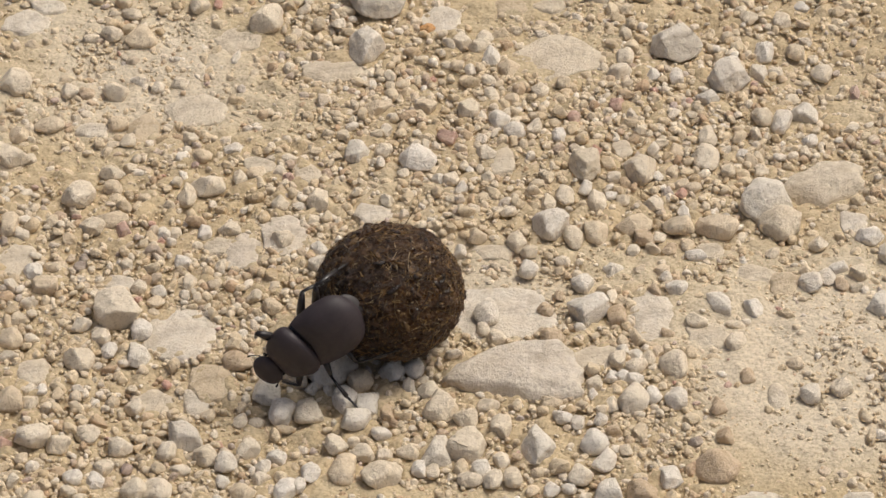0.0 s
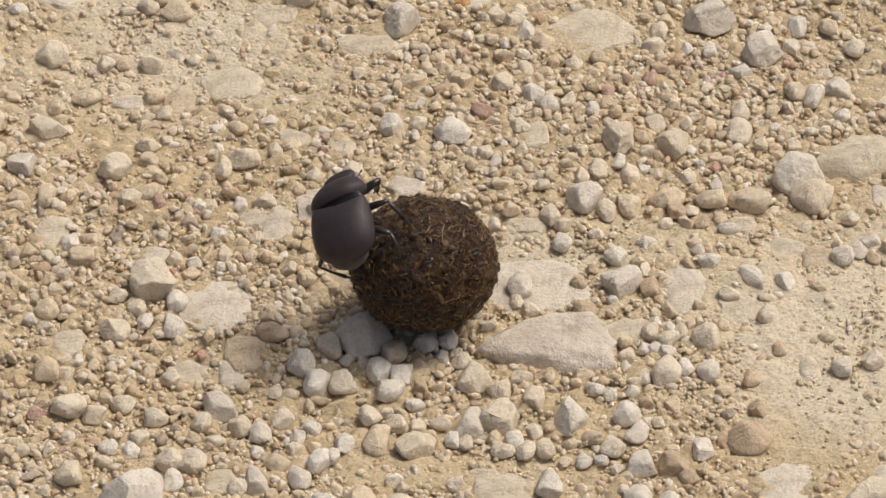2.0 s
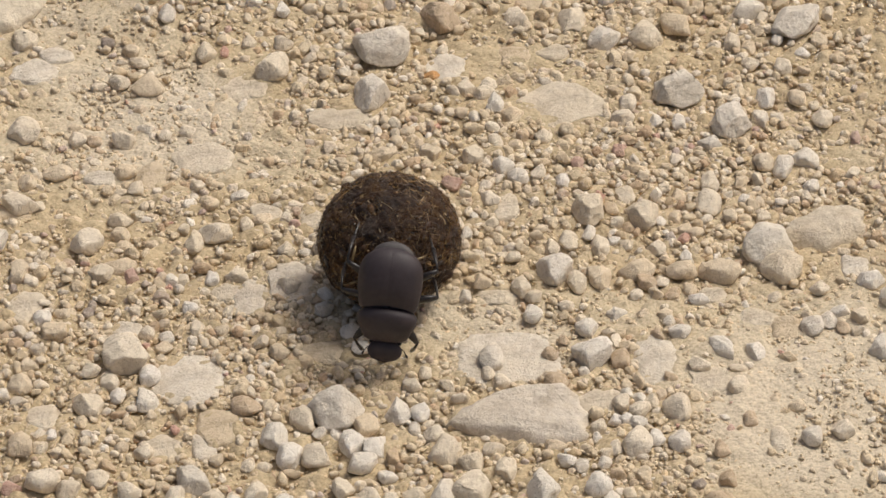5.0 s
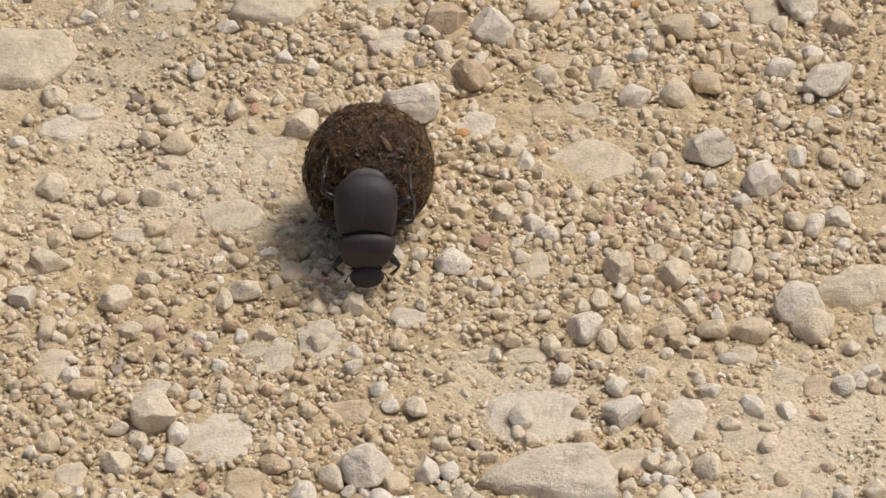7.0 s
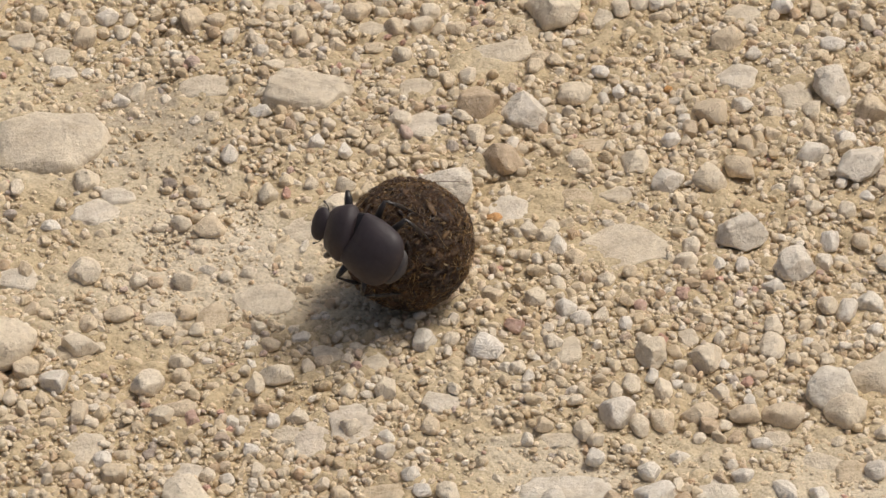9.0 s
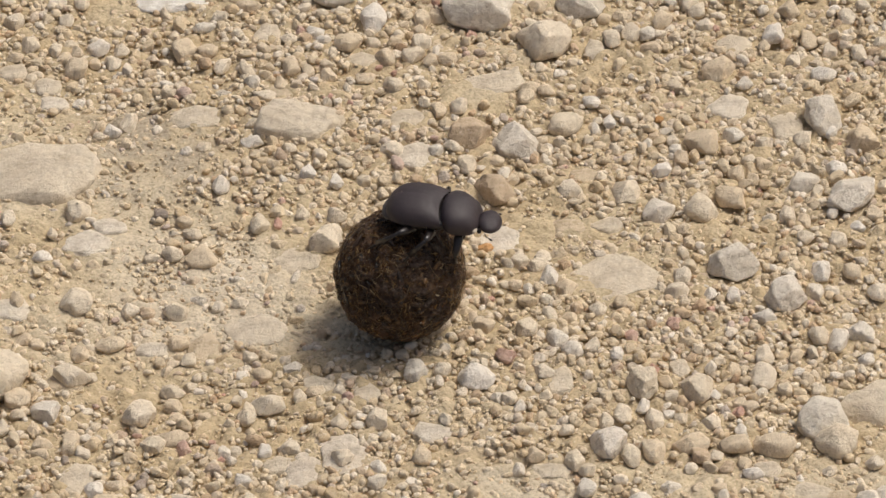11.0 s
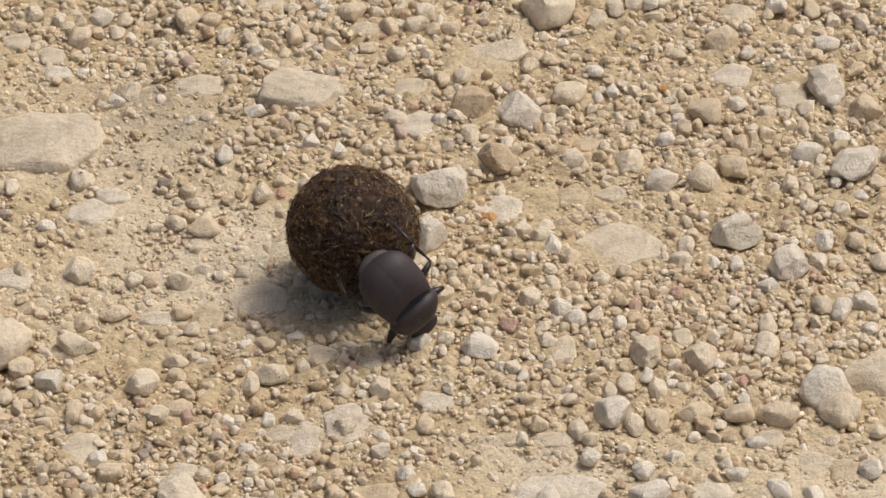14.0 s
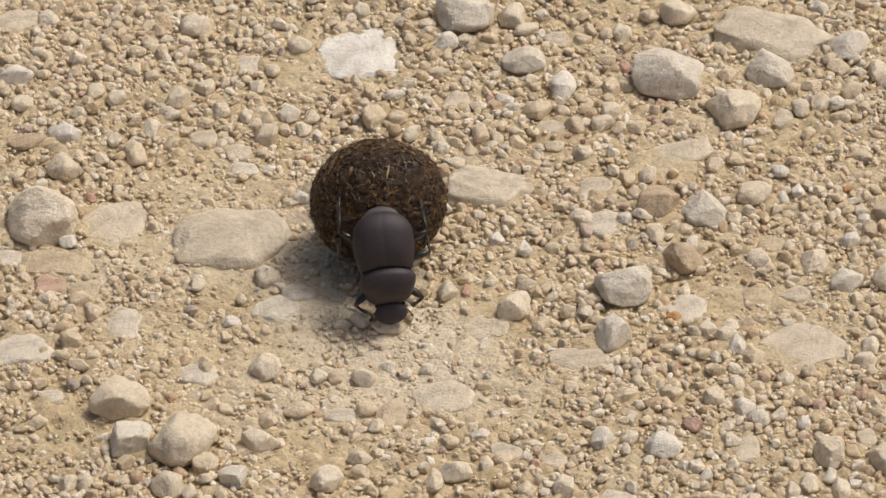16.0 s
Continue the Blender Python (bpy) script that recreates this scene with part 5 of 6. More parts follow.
BARE = [
    (0.122, -0.095, 0.034, 0.053, 0.97),
    (0.093, -0.082, 0.020, 0.020, 0.80),
    (-0.111, 0.098, 0.016, 0.027, 0.90),
    (-0.144, 0.126, 0.022, 0.017, 0.70),
    (-0.089, 0.033, 0.043, 0.028, 0.80),
    (-0.127, 0.025, 0.025, 0.017, 0.60),
    (0.032, -0.074, 0.025, 0.017, 0.95),
    (-0.017, -0.164, 0.025, 0.008, 0.97),
    (0.119, -0.116, 0.034, 0.053, 0.97),
    (0.023, -0.171, 0.020, 0.014, 0.80),
    (-0.087, 0.034, 0.034, 0.020, 0.75),
    (-0.126, 0.084, 0.036, 0.025, 0.70),
    (0.049, 0.043, 0.016, 0.014, 0.95),
    (0.089, 0.142, 0.016, 0.010, 0.70),
    (0.033, 0.066, 0.018, 0.011, 0.60),
    (-0.069, 0.054, 0.027, 0.042, 0.75),
    (-0.101, 0.192, 0.020, 0.014, 0.75),
    (0.036, 0.191, 0.022, 0.011, 0.60),
    (-0.071, 0.051, 0.011, 0.022, 0.70),
    (0.053, -0.058, 0.036, 0.010, 0.60),
    (-0.003, -0.073, 0.018, 0.010, 0.60),
    (-0.097, 0.096, 0.022, 0.014, 0.60),
    (-0.108, 0.017, 0.018, 0.008, 0.50),
    (0.050, 0.066, 0.011, 0.014, 0.50),
    (0.137, 0.025, 0.014, 0.020, 0.60),
    (-0.117, -0.047, 0.011, 0.008, 0.50),
    (-0.170, 0.095, 0.023, 0.017, 0.80),
    (-0.158, 0.045, 0.022, 0.011, 0.70),
    (-0.073, 0.058, 0.011, 0.020, 0.90),
    (-0.087, 0.027, 0.041, 0.013, 0.80),
    (-0.114, 0.063, 0.018, 0.014, 0.90),
    (-0.059, 0.020, 0.025, 0.011, 0.60),
    (-0.147, 0.123, 0.016, 0.011, 0.70),
    (-0.121, 0.196, 0.011, 0.017, 0.60),
    (0.008, 0.137, 0.018, 0.008, 0.70),
    (0.045, 0.065, 0.016, 0.014, 0.60),
    (-0.189, 0.074, 0.016, 0.014, 0.70),
    (-0.194, -0.010, 0.018, 0.011, 0.50),
    (-0.108, -0.000, 0.027, 0.014, 0.60),
    (-0.051, 0.014, 0.029, 0.011, 0.60),
    (-0.076, 0.060, 0.011, 0.017, 0.70),
    (0.010, -0.065, 0.027, 0.014, 0.70),
    (-0.101, 0.105, 0.018, 0.022, 0.80),
    (-0.141, 0.138, 0.018, 0.017, 0.60),
    (0.011, 0.142, 0.018, 0.008, 0.60),
    (-0.116, 0.008, 0.027, 0.014, 0.40),
]
ground()


def gravel(name, count, low, high, level, keep, clumps, label, seed):
    """Pebbles of one size class, strewn over the track, apart from the single stones and from each other."""
    r = np.random.default_rng(seed)
    rough = r.uniform(0.45, 1.0, 24)
    shapes = [[rock_shape(k, seed + 31 * j, rough[j]) for j in range(24)] for k in (level, max(level - 1, 1))]
    size = low * (high / low) ** (r.uniform(size=count) ** 1.6)
    size[::-1].sort()
    x, y = r.uniform(-0.25, 0.17, count), r.uniform(-0.205, 0.255, count)
    flat = np.stack([x, y, 0 * x], 1)
    clump = np.clip(0.80 + 0.50 * waves(flat, 75, 41) + 0.30 * waves(flat, 210, 42), clumps, 1)
    dusty = np.clip(1.6 * bare(x, y) + 0.5 * waves(flat, 60, 43), 0, 1)
    ok = r.uniform(size=count) < clump * (1 - bare(x, y) * keep)
    for px, py, a, b, t in TAKEN:
        dx, dy = x - px, y - py
        u, w = dx * math.cos(t) + dy * math.sin(t), -dx * math.sin(t) + dy * math.cos(t)
        ok &= (u / (a * 0.95 + size * 0.6)) ** 2 + (w / (b * 0.95 + size * 0.6)) ** 2 > 1
    cells, verts, tris, n = {}, [], [], 0
    for i in np.flatnonzero(ok):
        s = size[i]
        g = (int(x[i] / 0.006), int(y[i] / 0.006))
        near = [q for dx in (-1, 0, 1) for dy in (-1, 0, 1) for q in cells.get((g[0] + dx, g[1] + dy), ())]
        if any((x[i] - q[0]) ** 2 + (y[i] - q[1]) ** 2 < (0.68 * (s + q[2])) ** 2 for q in near):
            continue
        cells.setdefault(g, []).append((x[i], y[i], s))
        v, f = shapes[0 if s > 0.72 * high else 1][r.integers(24)]
        e = Euler((r.normal(0, 0.3), r.normal(0, 0.3), r.uniform(0, 6.28))).to_matrix()
        v = v * (s * np.array([r.uniform(0.95, 1.45), r.uniform(0.75, 1.05), r.uniform(0.55, 0.95)])) @ np.array(e).T
        verts.append(v + np.array([x[i], y[i], relief(x[i], y[i]) + s * (r.uniform(0.1, 0.95) - 0.55 * dusty[i])]))
        tris.append(f + n)
        n += len(v)
    ob = part(name, mesh_from(name, np.concatenate(verts), np.concatenate(tris)), GRIT if name == "grit" else GRAVEL)
    tagged(ob, label, "gravel", kind="stuff")


gravel("coarse_gravel", 15000, 0.0013, 0.0025, 3, 0.98, 0.06, "angular beige limestone pebbles strewn on the sand", 11)
gravel("gravel", 60000, 0.0007, 0.0014, 2, 0.88, 0.2, "small beige and tan pebbles lying in sand", 12)
gravel("grit", 80000, 0.00035, 0.0008, 1, 0.55, 0.4, "fine sandy grit and crumbs", 13)


# ---- dung ball ----
def tube(points, radii, around=8, flat=1.0):
    """A round limb along points, in millimetres."""
    bm = bmesh.new()
    rings = []
    for k, (p, r) in enumerate(zip(points, radii)):
        p = Vector(p)
        way = (Vector(points[min(k + 1, len(points) - 1)]) - Vector(points[max(k - 1, 0)])).normalized()
        side = way.cross(Vector((0, 0, 1)) if abs(way.z) < 0.9 else Vector((0, 1, 0))).normalized()
        up = side.cross(way)
        rings.append([bm.verts.new((p + (side * math.cos(6.2832 * j / around) + up * math.sin(6.2832 * j / around) * flat) * r) * 0.001) for j in range(around)])
    for a, b in zip(rings, rings[1:]):
        for j in range(around):
            bm.faces.new((a[j], a[(j + 1) % around], b[(j + 1) % around], b[j]))
    bm.faces.new(rings[0])
    bm.faces.new(rings[-1])
    bmesh.ops.recalc_face_normals(bm, faces=bm.faces)
    return bm


BALL = 0.0212


ROUND = (1.07, 1.0, 0.965)


def dung_ball():
    thing = new("dung_ball")
    tagged(thing, "round dark brown dung ball matted with grass fibres", "dung ball")
    bm = bmesh.new()
    bmesh.ops.create_icosphere(bm, subdivisions=6, radius=1)
    v = np.array([p.co[:] for p in bm.verts])
    r = 1 + 0.016 * waves(v, 3.0, 3) + 0.012 * waves(v, 9, 4) + 0.024 * waves(v, 24, 5, 16) + 0.018 * waves(v, 55, 6, 20)
    v = v * (r * BALL * 0.985)[:, None] * np.array(ROUND)
    for p, co in zip(bm.verts, v):
        p.co = co
    part("core", bm, DUNG, thing)
    q = np.random.default_rng(21)
    verts, tris, n = [], [], 0
    for k in range(7600):
        d = q.normal(size=3)
        d /= np.linalg.norm(d)
        side = np.cross(d, q.normal(size=3))
        side /= np.linalg.norm(side)
        other = np.cross(d, side)
        ln = q.uniform(0.0012, 0.0036) if k % 11 else q.uniform(0.004, 0.009)
        th = q.uniform(0.00006, 0.00014) if k % 16 else q.uniform(0.00018, 0.00032)
        if k % 3 == 0:
            ln, th = q.uniform(0.0005, 0.0013), q.uniform(0.00013, 0.0003)
        lift, bend, steps = q.uniform(-0.12, 0.22) if k % 6 else q.uniform(0.2, 0.6), q.uniform(-0.5, 0.5), 4
        if k >= 4600:
            # fine loose fuzz standing off the skin
            ln, th, lift = q.uniform(0.0008, 0.0024), q.uniform(0.00003, 0.00006), q.uniform(0.25, 0.8)
        rings = []
        for s in range(steps + 1):
            u = s / steps - 0.5
            c = d * BALL * q.uniform(0.99, 0.995) + side * ln * u + other * ln * bend * u * u
            c = c / np.linalg.norm(c) * (BALL * 0.992 + lift * ln * (s / steps) ** 2)
            w = th * (1 - 0.5 * s / steps)
            out = c / np.linalg.norm(c)
            rings.append([c + out * w, c - out * 0.5 * w + other * w, c - out * 0.5 * w - other * w])
        verts.append(np.array(rings).reshape(-1, 3) * np.array(ROUND))
        for s in range(steps):
            for j in range(3):
                a, b = n + 3 * s + j, n + 3 * s + (j + 1) % 3
                tris += [(a, b, b + 3), (a, b + 3, a + 3)]
        n += 3 * (steps + 1)
    chunk_v, chunk_f, m = [], [], 0
    v0, f0 = ICO[2]
    for k in range(1300):
        d = q.normal(size=3)
        d /= np.linalg.norm(d)
        turn = np.linalg.qr(np.stack([d, q.normal(size=3), q.normal(size=3)], 1))[0]
        s = 0.00030 * (4.5 ** (q.uniform() ** 2.2))
        lump = v0 * (1 + 0.22 * waves(v0, 3.5, 500 + k % 40))[:, None] * (s * np.array([q.uniform(0.3, 0.55), q.uniform(0.9, 2.2), q.uniform(0.5, 0.9)]))
        chunk_v.append((lump @ turn.T + d * BALL * q.uniform(0.978, 0.997)) * np.array(ROUND))
        chunk_f.append(f0 + m)
        m += len(v0)
    ob = part("crumb", mesh_from("crumb", np.concatenate(chunk_v), np.concatenate(chunk_f)), CRUMB, thing, "moist dark dung crumbs")
    tagged(ob, kind="stuff")
    ob = part("fibre", mesh_from("fibre", np.concatenate(verts), np.array(tris)), FIBRE, thing, "matted straw and grass fibres")
    tagged(ob, kind="stuff")
    stalk = part("straw", tube([(0, 0, 0), (4, 0.3, 0.2), (8, 0.2, 0.5), (11.5, -0.3, 0.4)], [0.13, 0.12, 0.11, 0.08], 5), FIBRE, thing, "thin dark straw sticking out")
    # pale bits of straw pressed into the skin: where they lie, their way along it and length in millimetres
    bits = []
    for place, way, long in (((-15.0, -3.4, 14.6), (0.3, -0.6, -0.7), 6.0), ((10.8, -7.9, 16.5), (0.4, 0.6, 0.5), 6.5),
                             ((-15.3, -12.4, 8.0), (0.7, 0.45, 0.5), 9.0), ((3.0, -6.0, 20.0), (0.9, 0.2, 0.3), 8.0), ((8.0, -17.5, 9.0), (-0.5, 0.4, 0.8), 6.0)):
        out = Vector(place).normalized()
        along = Vector(way)
        along = (along - out * along.dot(out)).normalized()
        strand = [out * 21.5 + along * long * u + out * (-(long * u) ** 2 / 50) for u in (-0.5, -0.2, 0.15, 0.5)]
        bits.append(part("straw", tube(strand, [0.22, 0.42, 0.40, 0.18], 6, 0.6), STRAW_PALE, thing, "pale flattened bit of straw"))
    return thing, stalk, bits


# ---- beetle ----
def loft(stations, around=28, low=0.0, high=2 * math.pi):
    """A skin through cross sections (x, half width, height above, depth below, middle z)."""
    bm = bmesh.new()
    closed = high - low > 6.2
    rings = []
    for x, w, up, down, mz in stations:
        ring = []
        for k in range(around + (0 if closed else 1)):
            a = low + (high - low) * k / around
            s, c = math.sin(a), math.cos(a)
            ring.append(bm.verts.new((x * 0.001, w * math.copysign(abs(c) ** 0.86, c) * 0.001, (mz + (up if s > 0 else down) * math.copysign(abs(s) ** 0.92, s)) * 0.001)))
        rings.append(ring)
    for a, b in zip(rings, rings[1:]):
        for k in range(around):
            j = (k + 1) % len(a)
            bm.faces.new((a[k], a[j], b[j], b[k]))
    for ring in (rings[0], rings[-1]):
        if closed:
            bm.faces.new(ring)
    bmesh.ops.recalc_face_normals(bm, faces=bm.faces)
    return bm


def swell(x0, x1, steps, shape):
    """Stations from x0 to x1; shape(u) gives half width, height, depth and middle."""
    return [(x0 + (x1 - x0) * (0.5 - 0.5 * math.cos(math.pi * k / steps)), *shape(0.5 - 0.5 * math.cos(math.pi * k / steps))) for k in range(steps + 1)]


def merged(*meshes):
    bm = bmesh.new()
    for other in meshes:
        me = bpy.data.meshes.new("bit")
        other.to_mesh(me)
        other.free()
        bm.from_mesh(me)
        bpy.data.meshes.remove(me)
    return bm


# name, hip, thigh length, shin length, in millimetres
LEGS = {
    "front": ((8.0, 5.0, -3.6), 8.0, 9.5),
    "middle": ((-0.5, 6.0, -4.2), 9.0, 12.5),
    "hind": ((-6.0, 5.5, -4.0), 10.0, 15.0),
}


def dung_beetle():
    thing = new("dung_beetle")
    tagged(thing, "matt black dung beetle clinging to its dung ball", "beetle")

    def wing(u):
        w = 10.0 * max(1 - abs(1 - u * 1.72) ** 2.9, 0) ** 0.5 if u < 0.58 else 10.0 * (1 - 0.15 * ((u - 0.58) / 0.42) ** 2.2)
        h = 5.8 * max(1 - abs(1 - u * 1.75) ** 2.5, 0) ** 0.5 if u < 0.57 else 5.8 * (1 - 0.40 * ((u - 0.57) / 0.43) ** 2.4)
        return max(w, 0.05), max(h, 0.05), 0.9, -0.5

    for side, low, high in ((1, 0.0, math.pi / 2 - 0.001), (-1, math.pi / 2 + 0.001, math.pi)):
        bm = loft(swell(-17.0, 0.7, 28, wing), 20, low, high)
        for p in bm.verts:
            # faint lengthwise lines and the rolled edge at the middle seam
            y = abs(p.co.y) * 1000
            if y < 0.35:
                p.co.z -= 0.00005 * (1 - y / 0.35)
            p.co.z -= 0.00003 * (0.5 + 0.5 * math.cos(y * 4.2))
            # the front edge bows back at the middle
            p.co.x += 0.0019 * (y / 9.6) ** 2 * max(0.0, 1 + p.co.x / 0.008) ** 1.5 if p.co.x > -0.008 else 0
        part("wing_case", bm, SHELL, thing)

    part("abdomen", loft(swell(-16.6, 8.0, 18, lambda u: (9.3 * max(1 - abs(2 * u - 1) ** 2.6, 0.001) ** 0.5, 1.6, 4.2 * max(1 - abs(2 * u - 1) ** 2.4, 0.001) ** 0.5, -0.7)), 24), LIMB, thing)

    def shield(u):
        w = 9.3 * (1 - 0.80 * max(u - 0.36, 0) ** 1.6) * max(1 - max(u - 0.80, 0) ** 2 * 12, 0.05) ** 0.5 * max(1 - max(0.25 - u, 0) ** 2 * 7, 0.05) ** 0.5
        h = 5.6 * max(1 - (abs(u - 0.42) / 0.60) ** 2.2, 0.02) ** 0.5 * max(1 - max(0.12 - u, 0) ** 2 * 26, 0.1) ** 0.5
        return w, h, 3.6 * max(1 - abs(2 * u - 1) ** 3, 0.02) ** 0.5, -0.4 - 1.3 * u

    bm = loft(swell(0.9, 13.1, 26, shield), 36)
    for p in bm.verts:
        # the hind edge bows back, the fore corners reach forward
        y = abs(p.co.y) * 1000
        p.co.x += 0.0019 * (y / 9.3) ** 2 * max(0.0, 1 - p.co.x / 0.009) + 0.0012 * (y / 7.0) ** 2 * max(0.0, (p.co.x - 0.009) / 0.004)
    shell = part("thorax_shield", bm, SHELL, thing)
    tail = loft(swell(-18.5, -13.8, 12, lambda u: (6.4 * max(1 - (1 - u) ** 2.4, 0.01) ** 0.5, 2.2 * max(1 - (1 - u) ** 2, 0.02) ** 0.5, 1.5, -1.8)), 20)
    part("tail_plate", tail, TAIL, thing, "dusty grey tail plate")
    neck = part("neck", loft(swell(11.0, 15.0, 6, lambda u: (3.5, 1.5, 2.0, -1.5)), 16), LIMB, thing)

    def clypeus(u):
        w = 5.4 * max(1 - abs((u - 0.48) / 0.525) ** 2.0, 0.003) ** 0.5
        return w, 2.1 * max(1 - abs(2 * u - 0.9) ** 2.2, 0.01) ** 0.5, 1.3 * max(1 - abs(2 * u - 1) ** 2, 0.01) ** 0.5, -1.0 - 0.4 * u

    bm = loft(swell(13.0, 20.3, 18, clypeus), 36)
    head = part("head", bm, SHELL, thing)
    for s in (1, -1):
        bm = bmesh.new()
        bmesh.ops.create_uvsphere(bm, u_segments=10, v_segments=8, radius=0.0008, matrix=Matrix.Translation((0.0140, s * 0.0043, -0.0022)))
        part("eye", bm, LIMB, head)
        feeler = tube([(15.8, s * 4.6, -2.6), (16.6, s * 5.8, -2.6), (17.8, s * 6.5, -2.6), (18.3, s * 6.8, -2.6), (18.9, s * 7.0, -2.6)], [0.22, 0.16, 0.15, 0.4, 0.25], 6)
        part("antenna", feeler, LIMB, head)
    fore = [shell, neck, head]
    for s in (1, -1):
        bm = bmesh.new()
        bmesh.ops.create_uvsphere(bm, u_segments=12, v_segments=8, radius=0.001)
        for p in bm.verts:
            p.co = Vector((p.co.x * 0.8 + 0.0127, p.co.y * 1.5 + s * 0.0056, p.co.z * 0.55 - 0.0012))
        fore.append(part("bristle_tuft", bm, MEMBRANE, thing, "pale bristles in the neck joint"))

    limbs = []
    for which, (hip, thigh, shin) in LEGS.items():
        for s in (1, -1):
            femur = part("leg", tube([(0, 0, 0), (thigh * 0.3, 0, 0.1), (thigh * 0.7, 0, 0.1), (thigh, 0, 0)], [1.1, 1.5, 1.25, 0.7], 10, 0.75), LIMB, thing)
            foot = 0.62 if which != "front" else 0.78
            bits = [tube([(0, 0, 0), (shin * foot * 0.5, 0, 0.15), (shin * foot, 0, 0)], [0.55, 0.75, 1.15], 8, 0.6)]
            claws = [(shin * foot + (shin - shin * foot) * j / 5, 0, -0.1 * j) for j in range(6)]
            bits.append(tube(claws, [0.30, 0.42, 0.28, 0.38, 0.26, 0.16], 6))
            for j in range(3):
                at = shin * foot * (0.45 + 0.25 * j)
                for e in (1, -1) if which == "hind" else (s,):
                    bits.append(tube([(at, 0, 0), (at + 0.9, e * 1.5, -0.1)], [0.42, 0.06], 5))
            tibia = part("shin", merged(*bits), LIMB, femur)
            tibia.location = (thigh * 0.001, 0, 0)
            femur.location = (hip[0] * 0.001, s * hip[1] * 0.001, hip[2] * 0.001)
            limbs.append((which, s, femur, tibia))
    return thing, limbs, fore


BALL_THING, STRAW, PALE_STRAWS = dung_ball()
BEETLE, WALKING_LEGS, FORE_PARTS = dung_beetle()
NECK = Vector((0.0012, 0, -0.0010))


# ---- what moves ----
def between(rows, t):
    """The pose at t among rows, eased as the keys are."""
    for (t0, a), (t1, b) in zip(rows, rows[1:]):
        if t <= t1:
            u = max(0.0, (t - t0) / (t1 - t0))
            return Matrix.Translation(a.translation.lerp(b.translation, u)) @ a.to_quaternion().slerp(b.to_quaternion(), u).to_matrix().to_4x4()
    return rows[-1][1]


TWIST = ([3.2, 7.3, 13.5, 14.5, 16.0], [0, -60, -60, 0, -30])


def rolling(track, step=0.25):
    """Rows for a ball that rolls without slipping along its track."""
    rows, turn, last = [], Matrix.Identity(4), None
    for k in range(int(16 / step) + 1):
        t = k * step
        x, y = (float(np.interp(t, [r[0] for r in track], [r[i] for r in track])) for i in (1, 2))
        if last:
            way = Vector((x - last[0], y - last[1], 0))
            if way.length > 1e-6:
                turn = Matrix.Rotation(way.length / BALL, 4, Vector((-way.y, way.x, 0)).normalized()) @ turn
            turn = Matrix.Rotation(radians(float(np.interp(t, *TWIST) - np.interp(t - step, *TWIST))), 4, "Z") @ turn
        last = (x, y)
        rows.append((t, Matrix.Translation((x, y, BALL + 0.0004)) @ turn))
    return rows


def reach(hip, goal, thigh, shin, pole):
    """Two straight limbs from hip to goal: the pose of the first and the bend of the second, degrees."""
    way = goal - hip
    d = min(max(way.length, abs(thigh - shin) + 0.0008), (thigh + shin) * 0.985)
    way = way.normalized()
    up = (pole - way * pole.dot(way)).normalized()
    a = math.acos(max(-1, min(1, (thigh * thigh + d * d - shin * shin) / (2 * thigh * d))))
    x = way * math.cos(a) + up * math.sin(a)
    z = (up - x * up.dot(x)).normalized()
    y = z.cross(x)
    m = Matrix((x, y, z)).transposed().to_4x4()
    m.translation = hip
    knee = hip + x * thigh
    shin_way = (hip + way * d - knee).normalized()
    return m, math.degrees(math.atan2(-shin_way.dot(z), shin_way.dot(x)))


REST = {"front": (17.0, 7.5, -9.5), "middle": (-6.5, 19.5, -8.0), "hind": (-22.5, 14.5, -8.5)}
BUSY = [(0.0, 0.6), (3.2, 1.0), (7.4, 1.0), (8.0, 0.5), (9.0, 0.7), (12.4, 0.5), (13.3, 0.2), (13.6, 1.0), (16.0, 0.8)]


# a middle leg set down on the ground: from, to, side, the foot's place from the hip in millimetres
PROPS = [(0.0, 1.9, 1, (11, -12)), (6.7, 6.9, -1, (-15, -2)), (14.2, 14.75, -1, (-16, 3)), (14.75, 15.3, -1, (-9, -12))]


